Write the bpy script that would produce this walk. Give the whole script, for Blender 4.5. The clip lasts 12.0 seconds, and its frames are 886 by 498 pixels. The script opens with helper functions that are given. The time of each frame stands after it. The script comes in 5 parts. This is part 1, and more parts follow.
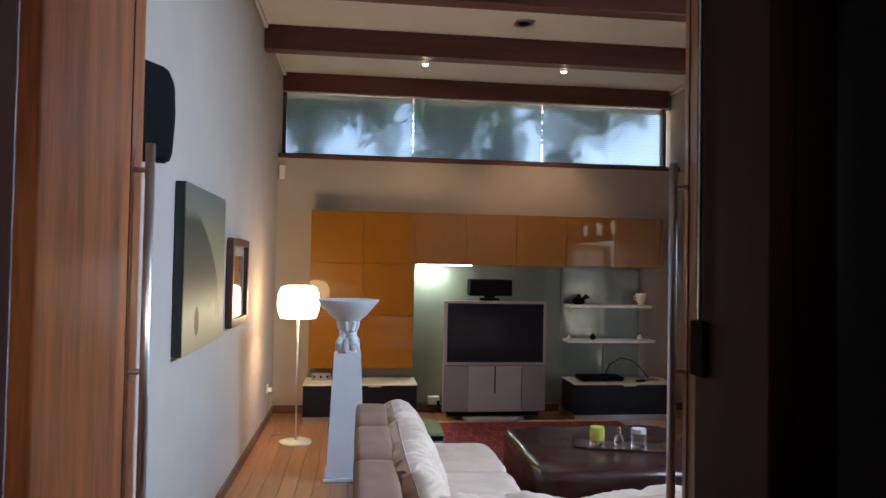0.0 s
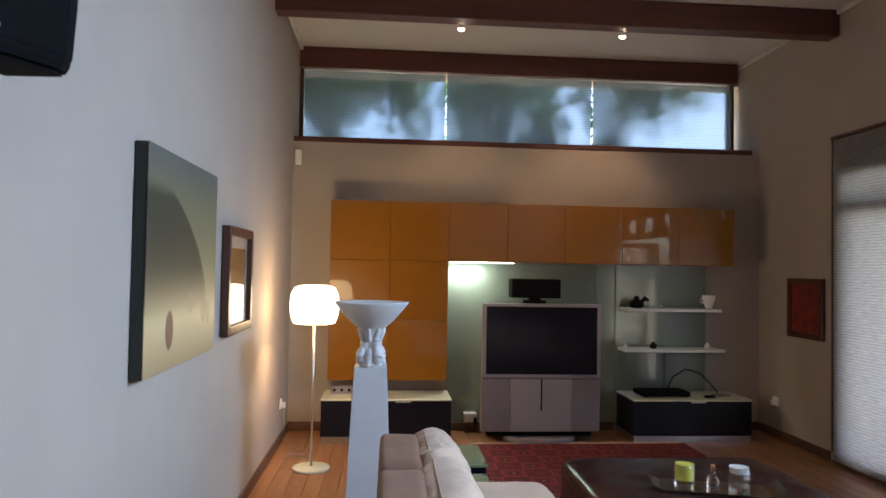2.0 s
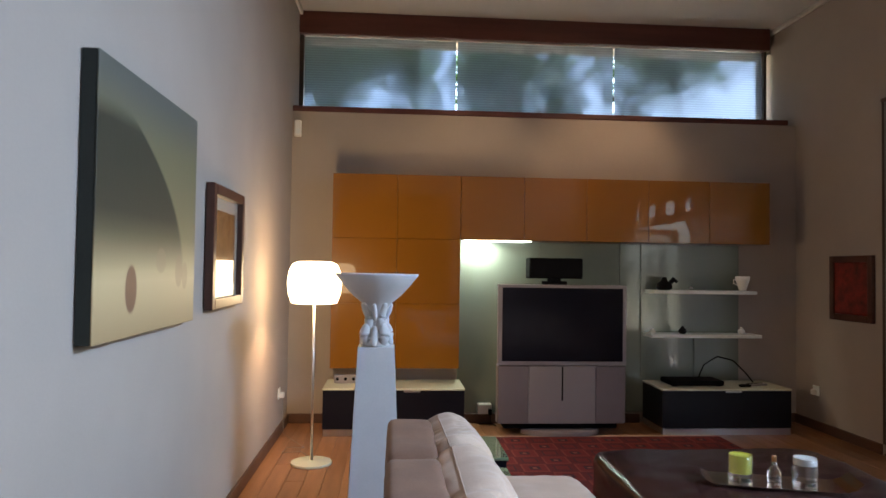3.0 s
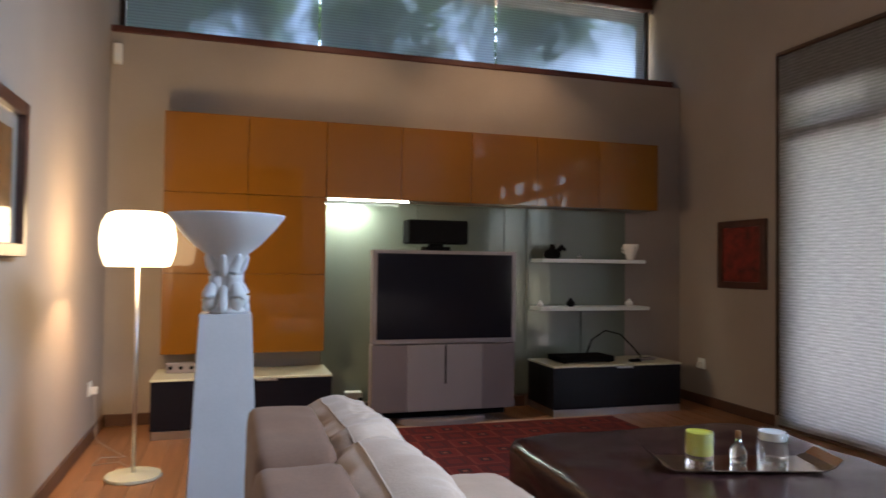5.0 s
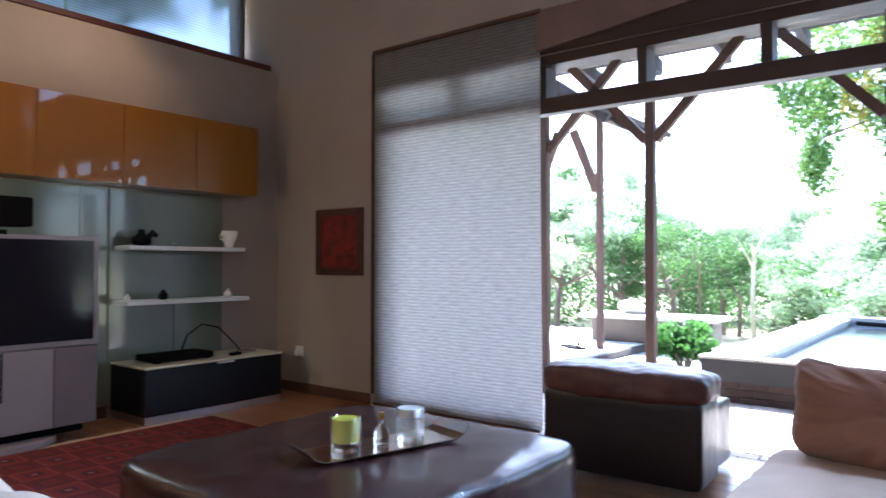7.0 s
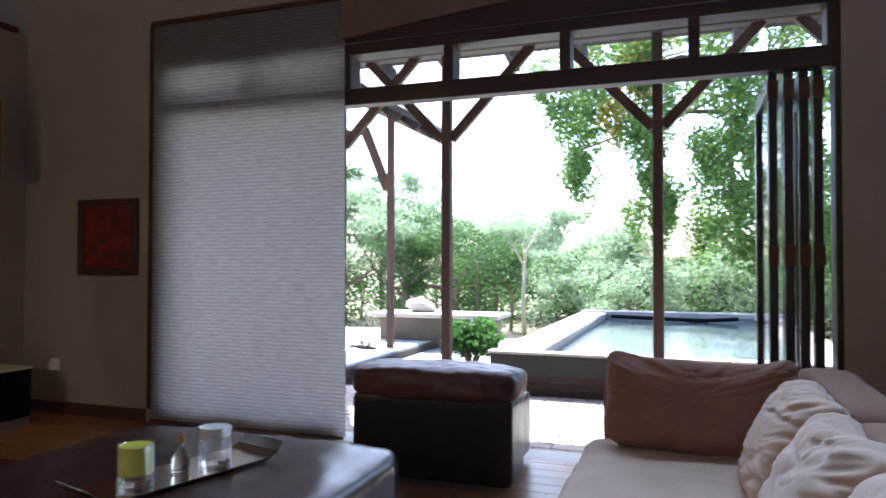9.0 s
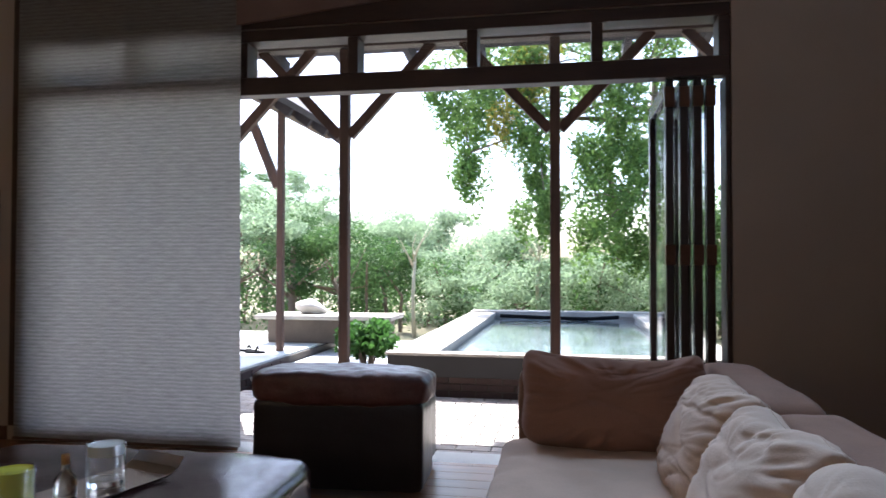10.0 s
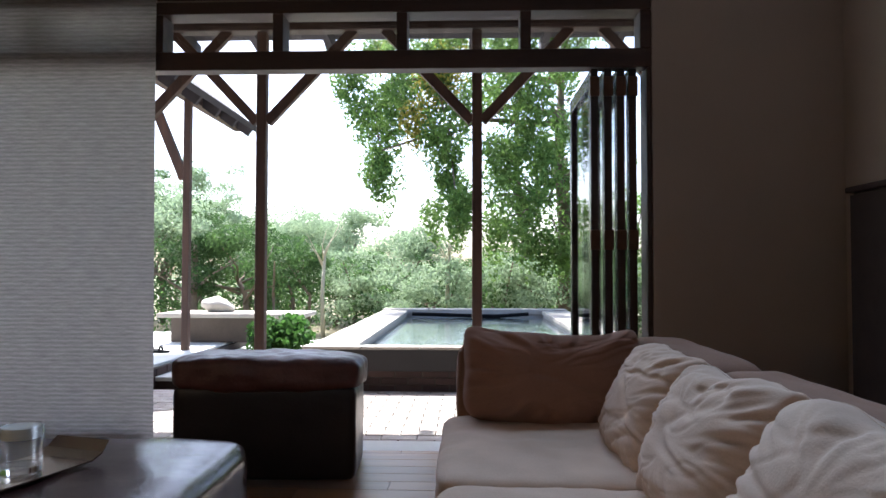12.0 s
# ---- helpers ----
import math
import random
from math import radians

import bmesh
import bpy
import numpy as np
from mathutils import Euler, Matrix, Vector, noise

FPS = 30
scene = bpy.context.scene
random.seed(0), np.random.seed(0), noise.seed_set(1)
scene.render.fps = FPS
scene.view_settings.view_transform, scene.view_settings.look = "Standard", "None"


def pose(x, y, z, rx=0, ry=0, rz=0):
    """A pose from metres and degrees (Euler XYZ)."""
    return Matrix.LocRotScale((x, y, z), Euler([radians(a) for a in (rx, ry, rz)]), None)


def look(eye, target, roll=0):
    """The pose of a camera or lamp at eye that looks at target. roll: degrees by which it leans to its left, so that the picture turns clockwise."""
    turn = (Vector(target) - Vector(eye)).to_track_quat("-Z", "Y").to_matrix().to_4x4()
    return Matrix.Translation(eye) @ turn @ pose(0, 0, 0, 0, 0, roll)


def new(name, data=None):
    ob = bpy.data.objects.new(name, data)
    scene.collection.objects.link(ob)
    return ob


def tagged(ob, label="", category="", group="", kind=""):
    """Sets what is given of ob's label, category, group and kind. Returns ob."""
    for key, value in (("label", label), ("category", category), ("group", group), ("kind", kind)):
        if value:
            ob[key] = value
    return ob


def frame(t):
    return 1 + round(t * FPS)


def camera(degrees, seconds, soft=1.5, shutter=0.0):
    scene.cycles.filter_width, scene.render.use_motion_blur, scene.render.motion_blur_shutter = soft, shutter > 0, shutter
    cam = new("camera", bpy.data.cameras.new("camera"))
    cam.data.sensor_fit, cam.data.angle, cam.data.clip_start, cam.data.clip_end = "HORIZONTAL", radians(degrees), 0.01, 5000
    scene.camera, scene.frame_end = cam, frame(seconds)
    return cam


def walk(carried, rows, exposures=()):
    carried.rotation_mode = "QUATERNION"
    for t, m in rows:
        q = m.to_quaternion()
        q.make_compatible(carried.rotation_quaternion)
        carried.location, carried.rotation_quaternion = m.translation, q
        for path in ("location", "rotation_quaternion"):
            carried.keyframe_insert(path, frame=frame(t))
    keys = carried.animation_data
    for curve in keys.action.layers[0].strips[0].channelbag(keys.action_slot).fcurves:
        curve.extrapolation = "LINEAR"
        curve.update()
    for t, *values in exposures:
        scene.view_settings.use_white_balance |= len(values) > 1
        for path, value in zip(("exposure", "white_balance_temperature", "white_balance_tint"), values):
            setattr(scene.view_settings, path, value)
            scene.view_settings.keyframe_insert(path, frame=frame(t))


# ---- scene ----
cam = camera(65.3, 12.0, shutter=0.5)

PATH = [
    (0, (0.225, -0.219, 1.648), (0.465, 1.766, 1.7), 1.0),
    (0.5, (0.232, 0.02, 1.637), (0.454, 2.007, 1.694), 0.8),
    (1, (0.216, 0.281, 1.624), (0.399, 2.272, 1.68), 0.9),
    (1.5, (0.209, 0.544, 1.62), (0.393, 2.535, 1.677), 0.9),
    (2, (0.239, 0.747, 1.603), (0.401, 2.74, 1.66), 1.0),
    (2.5, (0.242, 1.002, 1.512), (0.383, 2.996, 1.569), 0.8),
    (4.5, (0.187, 1.994, 1.217), (0.537, 3.963, 1.263), 0.8),
    (5, (0.174, 2.201, 1.177), (0.755, 4.114, 1.225), 0.7),
    (5.5, (0.153, 2.344, 1.147), (0.954, 4.176, 1.197), 0.6),
    (6, (0.123, 2.436, 1.139), (1.232, 4.099, 1.185), 0.4),
    (6.5, (0.129, 2.542, 1.128), (1.537, 3.961, 1.175), 0.3),
    (7, (0.11, 2.611, 1.122), (1.684, 3.845, 1.163), 0.1),
    (9, (0.209, 2.863, 1.11), (2.091, 3.537, 1.152), 0.1),
    (9.5, (0.242, 2.949, 1.099), (2.177, 3.455, 1.143), 0.1),
    (10, (0.272, 3.013, 1.1), (2.241, 3.362, 1.146), 0.1),
    (10.5, (0.286, 3.053, 1.097), (2.271, 3.296, 1.146), 0.1),
    (11, (0.291, 3.101, 1.087), (2.284, 3.26, 1.136), -0.0),
    (11.5, (0.294, 3.124, 1.027), (2.289, 3.242, 1.082), 0.0),
    (12, (0.3, 3.16, 0.987), (2.298, 3.232, 1.048), 0.1),
]
# exposure follows the camera's own automatic exposure
EXPOSURES = [(0, 3.15, 5900, 10), (2.5, 3.05, 5950, 11), (4.5, 3.0, 6150, 12), (5.5, 3.15, 5750, 12), (6.5, 3.4, 5350, 12), (7.2, 3.4, 5200, 12), (8.8, 2.55, 5450, 13), (10.0, 2.1, 5750, 12), (12, 1.85, 5900, 12)]
walk(cam, [(t, look(eye, target, roll)) for t, eye, target, roll in PATH], EXPOSURES)

# ---- world and lights ----
world = bpy.data.worlds.new("world")
scene.world = world
world.use_nodes = True
wn = world.node_tree.nodes
sky = wn.new("ShaderNodeTexSky")
sky.sky_type, sky.sun_disc = "NISHITA", False
SUN_EL, SUN_AZ = 58, 60
sky.sun_elevation, sky.sun_rotation = radians(SUN_EL), radians(SUN_AZ)
sky.air_density, sky.dust_density = 1.0, 3.0
world.node_tree.links.new(sky.outputs[0], wn["Background"].inputs[0])
wn["Background"].inputs[1].default_value = 0.15


def lamp(name, kind, energy, colour, m, size=0.1, spot=None, size_y=None):
    data = bpy.data.lights.new(name, kind)
    data.energy, data.color = energy, colour
    if kind == "AREA":
        data.size = size
        if size_y:
            data.shape, data.size_y = "RECTANGLE", size_y
    elif kind != "SUN":
        data.shadow_soft_size = size
    if spot:
        data.spot_size, data.spot_blend = radians(spot), 0.6
    ob = new(name, data)
    ob.matrix_world = m
    return ob


az = radians(SUN_AZ)
sun_way = Vector((math.sin(az) * math.cos(radians(SUN_EL)), math.cos(az) * math.cos(radians(SUN_EL)), math.sin(radians(SUN_EL))))
sun = lamp("sun", "SUN", 5.0, (1, 0.94, 0.85), look(sun_way * 50, (0, 0, 0)))
sun.data.angle = radians(0.6)
lamp("floor_lamp_bulb", "POINT", 1.1, (1, 0.62, 0.28), pose(-0.33, 6.33, 1.30), 0.06)
lamp("floor_lamp_down", "SPOT", 9.0, (1, 0.62, 0.30), pose(-0.33, 6.33, 1.17), 0.012, 128).data.spot_blend = 0.18
lamp("shelf_light", "AREA", 1.1, (0.93, 1, 0.82), pose(1.02, 7.52, 1.655), 0.3, size_y=0.03)
for i, x in enumerate((0.84, 2.26)):
    lamp("ceiling_spot_lamp", "SPOT", 3.2, (1, 0.66, 0.36), look((x, 6.60, 3.60), (x + 0.15, 7.55, 1.6)), 0.03, 75)
# extra beam added at the second spotlight to brighten the upper wall
lamp("added_upper_wall_spot", "SPOT", 2.5, (1, 0.6, 0.3), look((2.26, 6.60, 3.6), (2.2, 7.65, 2.5)), 0.03, 60)
# warm fill without a fitting, added to light the left entrance door
lamp("door_fill", "AREA", 0.32, (1.0, 0.90, 0.78), look((1.2, -0.9, 2.95), (-0.45, 1.4, 1.3)), 0.4, size_y=0.4).data.spread = radians(46)

# cool fill lamp in an unseen upper opening, added to brighten the west wall
lamp("added_daylight_fill", "AREA", 14, (0.58, 0.77, 1.0), look((4.26, 2.80, 3.38), (-0.7, 2.9, 0.3)), 2.5, size_y=0.62).data.spread = radians(95)


# ---- materials ----
def mat(name, colour, rough=0.6, var=0.12, scale=6.0, fine=60.0, bump=0.1, metal=0.0, stretch=(1, 1, 1), island=0.0, rand=0.0,
        spec=0.5, sheen=0.0, coat=0.0, colour2=None, dist=0.004, trans=0.0, emit=None, power=0.0, alpha=None):
    m = bpy.data.materials.new(name)
    m.use_nodes = True
    nt = m.node_tree
    n, l = nt.nodes, nt.links
    b = n["Principled BSDF"]
    tc = n.new("ShaderNodeTexCoord")
    mp = n.new("ShaderNodeMapping")
    mp.inputs["Scale"].default_value = stretch
    l.new(tc.outputs["Object"], mp.inputs["Vector"])
    big = n.new("ShaderNodeTexNoise")
    big.inputs["Scale"].default_value, big.inputs["Detail"].default_value = scale, 5
    small = n.new("ShaderNodeTexNoise")
    small.inputs["Scale"].default_value, small.inputs["Detail"].default_value = fine, 3
    for t in (big, small):
        l.new(mp.outputs["Vector"], t.inputs["Vector"])
    mix = n.new("ShaderNodeMath")
    mix.operation = "MULTIPLY_ADD"
    l.new(small.outputs["Fac"], mix.inputs[0])
    mix.inputs[1].default_value = 0.4
    l.new(big.outputs["Fac"], mix.inputs[2])
    fac = mix.outputs[0]
    for kind, amount in (("island", island), ("rand", rand)):
        if amount:
            src = n.new("ShaderNodeNewGeometry").outputs["Random Per Island"] if kind == "island" else n.new("ShaderNodeObjectInfo").outputs["Random"]
            add = n.new("ShaderNodeMath")
            add.operation = "MULTIPLY_ADD"
            l.new(src, add.inputs[0])
            add.inputs[1].default_value = amount
            l.new(fac, add.inputs[2])
            fac = add.outputs[0]
    ramp = n.new("ShaderNodeValToRGB")
    c = Vector(colour)
    lo, hi = (c * (1 - var), c * (1 + var)) if colour2 is None else (c, Vector(colour2))
    top = 1.0 + island * 0.5 + rand * 0.5
    ramp.color_ramp.elements[0].position, ramp.color_ramp.elements[1].position = 0.42, min(1.0, 0.95)
    ramp.color_ramp.elements[0].color, ramp.color_ramp.elements[1].color = (*lo, 1), (*hi, 1)
    if island or rand:
        dv = n.new("ShaderNodeMath")
        dv.operation = "DIVIDE"
        l.new(fac, dv.inputs[0])
        dv.inputs[1].default_value = top
        fac = dv.outputs[0]
    l.new(fac, ramp.inputs["Fac"])
    l.new(ramp.outputs["Color"], b.inputs["Base Color"])
    b.inputs["Roughness"].default_value, b.inputs["Metallic"].default_value = rough, metal
    b.inputs["Specular IOR Level"].default_value = spec
    b.inputs["Sheen Weight"].default_value = sheen
    b.inputs["Coat Weight"].default_value = coat
    b.inputs["Coat Roughness"].default_value = 0.03
    b.inputs["Transmission Weight"].default_value = trans
    if emit:
        b.inputs["Emission Color"].default_value, b.inputs["Emission Strength"].default_value = (*emit, 1), power
    if bump:
        bp = n.new("ShaderNodeBump")
        bp.inputs["Strength"].default_value, bp.inputs["Distance"].default_value = bump, dist
        l.new(mix.outputs[0], bp.inputs["Height"])
        l.new(bp.outputs["Normal"], b.inputs["Normal"])
    return m


M = {}
M["plaster"] = mat("plaster", (0.37, 0.31, 0.265), 0.85, 0.05, 2.5, 90, 0.15)
M["ceiling"] = mat("ceiling_paint", (0.58, 0.54, 0.49), 0.9, 0.04, 2, 70, 0.08)
# the hall's cool light is put into this bluish plaster colour
M["hall"] = mat("cool_lit_hall_plaster", (0.30, 0.345, 0.43), 0.85, 0.06, 2.5, 90, 0.1)
M["beam"] = mat("mahogany_beam", (0.085, 0.024, 0.018), 0.45, 0.35, 3, 40, 0.2, stretch=(0.25, 4, 4))
M["darkwood"] = mat("dark_timber", (0.045, 0.024, 0.018), 0.5, 0.4, 3, 40, 0.25, stretch=(3, 0.4, 3))
M["post"] = mat("weathered_post", (0.055, 0.024, 0.014), 0.65, 0.4, 4, 50, 0.35, stretch=(4, 4, 0.4))
M["door"] = mat("oiled_teak", (0.085, 0.022, 0.010), 0.36, 0.55, 3.2, 26, 0.15, stretch=(4, 4, 0.3), colour2=(0.37, 0.125, 0.042))
M["floor"] = mat("oak_plank", (0.18, 0.08, 0.038), 0.33, 0.3, 3, 30, 0.1, stretch=(8, 0.6, 1), rand=0.35, colour2=(0.35, 0.165, 0.072))
M["skirting"] = mat("skirting_wood", (0.09, 0.045, 0.03), 0.45, 0.3, 4, 40, 0.1)
M["lacquer"] = mat("amber_lacquer", (0.225, 0.085, 0.003), 0.3, 0.03, 1.5, 8, 0.0, coat=0.8, spec=0.25)
M["glass_panel"] = mat("back_painted_glass", (0.19, 0.215, 0.175), 0.12, 0.04, 1.2, 8, 0.0, coat=0.35)
M["black_gloss"] = mat("black_lacquer", (0.006, 0.006, 0.011), 0.35, 0.15, 3, 60, 0.0, spec=0.25)
M["white_glass"] = mat("cream_glass_top", (0.62, 0.62, 0.48), 0.2, 0.05, 3, 60, 0.0)
M["steel"] = mat("brushed_steel", (0.55, 0.55, 0.55), 0.3, 0.1, 4, 120, 0.05, metal=1.0)
M["silver"] = mat("silver_plastic", (0.25, 0.215, 0.225), 0.4, 0.05, 3, 150, 0.04)
M["grille"] = mat("speaker_cloth", (0.17, 0.14, 0.15), 0.9, 0.08, 3, 400, 0.3)
M["screen"] = mat("screen_glass", (0.010, 0.010, 0.016), 0.12, 0.1, 2, 10, 0.0, spec=0.3)
M["black"] = mat("black_plastic", (0.006, 0.006, 0.007), 0.85, 0.2, 3, 200, 0.05, spec=0.06)
M["shelf"] = mat("white_shelf", (0.74, 0.76, 0.74), 0.35, 0.03, 3, 60, 0.02)
M["white"] = mat("white_plastic", (0.78, 0.76, 0.72), 0.4, 0.03, 3, 60, 0.02)
M["stone"] = mat("white_plaster_cast", (0.72, 0.71, 0.72), 0.7, 0.06, 5, 90, 0.3)
M["sofa"] = mat("beige_suede", (0.215, 0.112, 0.070), 0.95, 0.16, 5, 130, 0.4, sheen=0.04)
M["cushion"] = mat("cream_cushion_cloth", (0.55, 0.395, 0.295), 0.95, 0.10, 6, 160, 0.4, sheen=0.12)
M["tancushion"] = mat("tan_cushion_cloth", (0.26, 0.13, 0.085), 0.95, 0.12, 5, 160, 0.4, sheen=0.1)
M["ottoman"] = mat("brown_leather", (0.038, 0.015, 0.014), 0.22, 0.3, 5, 70, 0.5, dist=0.006)
M["leather"] = mat("black_leather", (0.018, 0.015, 0.018), 0.35, 0.3, 5, 80, 0.4)
M["brownleather"] = mat("worn_brown_leather", (0.10, 0.04, 0.035), 0.42, 0.35, 8, 60, 0.6, dist=0.008)
M["canvas_edge"] = mat("canvas_edge", (0.03, 0.035, 0.03), 0.8, 0.2)
M["mat_board"] = mat("mat_board", (0.62, 0.56, 0.46), 0.5, 0.04)
M["print_brown"] = mat("sepia_print", (0.30, 0.17, 0.07), 0.25, 0.4, 9, 30, 0.0)
M["frame_wood"] = mat("walnut_frame", (0.075, 0.03, 0.02), 0.35, 0.3, 5, 60, 0.1)
M["red_canvas"] = mat("red_painting", (0.022, 0.008, 0.006), 0.4, 0.3, 10, 30, 0.3, colour2=(0.30, 0.03, 0.018))
M["brick"] = mat("clay_paver", (0.25, 0.22, 0.195), 0.85, 0.2, 9, 60, 0.4, rand=0.3, colour2=(0.42, 0.375, 0.335))
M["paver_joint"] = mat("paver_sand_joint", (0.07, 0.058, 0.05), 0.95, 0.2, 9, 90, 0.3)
M["dark_brick"] = mat("dark_face_brick", (0.045, 0.024, 0.02), 0.85, 0.3, 9, 60, 0.4, rand=0.3)
M["coping"] = mat("sandstone_coping", (0.33, 0.30, 0.26), 0.8, 0.15, 4, 60, 0.35, rand=0.15)
M["pool_wall"] = mat("pool_plaster", (0.34, 0.31, 0.27), 0.8, 0.15, 4, 60, 0.3)
# brown bench base, darkened for the shade beneath its slab
M["bench_base"] = mat("shaded_bench_brown", (0.10, 0.078, 0.062), 0.85, 0.2, 4, 60, 0.3)
M["terrace"] = mat("pale_concrete", (0.58, 0.58, 0.55), 0.85, 0.12, 2.5, 60, 0.3)
M["ground"] = mat("dry_garden_soil", (0.15, 0.12, 0.08), 0.95, 0.3, 1.2, 30, 0.5, colour2=(0.24, 0.23, 0.13))
M["boulder"] = mat("pale_boulder", (0.52, 0.48, 0.42), 0.85, 0.12, 4, 50, 0.5, dist=0.01)
M["pale_bark"] = mat("pale_bark", (0.42, 0.38, 0.28), 0.9, 0.2, 6, 40, 0.5, stretch=(1, 1, 0.3))
M["door_dark"] = mat("dark_gloss_timber", (0.03, 0.02, 0.018), 0.22, 0.3, 3, 40, 0.1, stretch=(3, 3, 0.3))
M["bark"] = mat("grey_bark", (0.16, 0.12, 0.09), 0.9, 0.35, 6, 40, 0.6, stretch=(1, 1, 0.3))
M["rooftile"] = mat("dark_roof_timber", (0.028, 0.023, 0.028), 0.8, 0.3, 5, 50, 0.3)
M["soap"] = mat("amber_bottle_cap", (0.35, 0.16, 0.05), 0.3, 0.1, bump=0)
M["limewax"] = mat("lime_wax", (0.54, 0.53, 0.06), 0.35, 0.06, 4, 50, 0.02)
M["wax"] = mat("white_wax", (0.70, 0.70, 0.66), 0.45, 0.04, bump=0.02)
M["traymetal"] = mat("bronze_tray", (0.60, 0.53, 0.46), 0.18, 0.15, 6, 60, 0.08, metal=1.0)
M["greenglass"] = mat("green_glass_top", (0.22, 0.28, 0.17), 0.08, 0.1, 3, 10, 0.0, coat=1.0)
M["hinge"] = mat("tarnished_brass", (0.10, 0.05, 0.03), 0.5, 0.3, 5, 60, 0.1, metal=0.6)
M["led"] = mat("led_strip", (0.8, 0.9, 0.7), 0.5, 0, bump=0, emit=(0.88, 1, 0.78), power=2.2)
M["spotglow"] = mat("spot_bulb", (0.8, 0.7, 0.6), 0.5, 0, bump=0, emit=(1, 0.75, 0.5), power=8)
M["shade"] = mat("opal_glass_shade", (0.9, 0.85, 0.75), 0.4, 0, bump=0, emit=(1, 0.72, 0.38), power=0.95)
M["cable"] = mat("pale_cable", (0.35, 0.31, 0.27), 0.6, 0.05, bump=0)


def leafmat(name, c1, c2):
    m = mat(name, c1, 0.6, 0.3, 0.7, 9, 0.0, island=0.5, colour2=c2, spec=0.3)
    nt = m.node_tree
    b = nt.nodes["Principled BSDF"]
    tr = nt.nodes.new("ShaderNodeBsdfTranslucent")
    ms = nt.nodes.new("ShaderNodeMixShader")
    ms.inputs[0].default_value = 0.5
    nt.links.new(nt.nodes["Color Ramp"].outputs["Color"], tr.inputs["Color"])
    nt.links.new(b.outputs[0], ms.inputs[1])
    nt.links.new(tr.outputs[0], ms.inputs[2])
    nt.links.new(ms.outputs[0], nt.nodes["Material Output"].inputs["Surface"])
    return m


M["leaf"] = leafmat("green_leaf", (0.062, 0.122, 0.028), (0.20, 0.32, 0.085))
# paler than real foliage: distance haze is mixed into the leaf colour
M["leaf_hazed"] = leafmat("hazed_acacia_leaf", (0.145, 0.215, 0.12), (0.33, 0.42, 0.26))
M["leaf_dark"] = leafmat("dark_leaf", (0.03, 0.07, 0.02), (0.09, 0.16, 0.05))
M["leaf_gold"] = leafmat("yellowing_leaf", (0.22, 0.20, 0.03), (0.42, 0.36, 0.07))
M["leaf_bright"] = leafmat("bright_shrub_leaf", (0.025, 0.075, 0.012), (0.09, 0.20, 0.045))


def glass(name, tint=(1, 1, 1), rough=0.0):
    m = bpy.data.materials.new(name)
    m.use_nodes = True
    n, l = m.node_tree.nodes, m.node_tree.links
    b = n["Principled BSDF"]
    b.inputs["Base Color"].default_value = (*tint, 1)
    b.inputs["Transmission Weight"].default_value, b.inputs["Roughness"].default_value = 1.0, rough
    b.inputs["IOR"].default_value = 1.45
    return m


def pane_glass(name):
    m = bpy.data.materials.new(name)
    m.use_nodes = True
    n, l = m.node_tree.nodes, m.node_tree.links
    t = n.new("ShaderNodeBsdfTransparent")
    g = n.new("ShaderNodeBsdfGlossy")
    g.inputs["Roughness"].default_value = 0.02
    f = n.new("ShaderNodeLayerWeight")
    p_ = n.new("ShaderNodeMath")
    p_.operation = "POWER"
    p_.inputs[1].default_value = 4.0
    l.new(f.outputs["Facing"], p_.inputs[0])
    q_ = n.new("ShaderNodeMath")
    q_.operation = "MULTIPLY_ADD"
    q_.inputs[1].default_value, q_.inputs[2].default_value = 0.6, 0.05
    l.new(p_.outputs[0], q_.inputs[0])
    ms = n.new("ShaderNodeMixShader")
    l.new(q_.outputs[0], ms.inputs[0])
    l.new(t.outputs[0], ms.inputs[1])
    l.new(g.outputs[0], ms.inputs[2])
    l.new(ms.outputs[0], n["Material Output"].inputs["Surface"])
    return m


M["frame_dark"] = mat("dark_door_frame_timber", (0.045, 0.016, 0.013), 0.7, 0.3, 3, 40, 0.2, stretch=(4, 4, 0.3), spec=0.15)
M["cab_dark"] = mat("near_black_timber", (0.030, 0.019, 0.016), 0.6, 0.3, 3, 40, 0.2, stretch=(3, 0.4, 3), spec=0.2)
M["glass"] = glass("clear_glass")
M["pane"] = pane_glass("window_pane_glass")


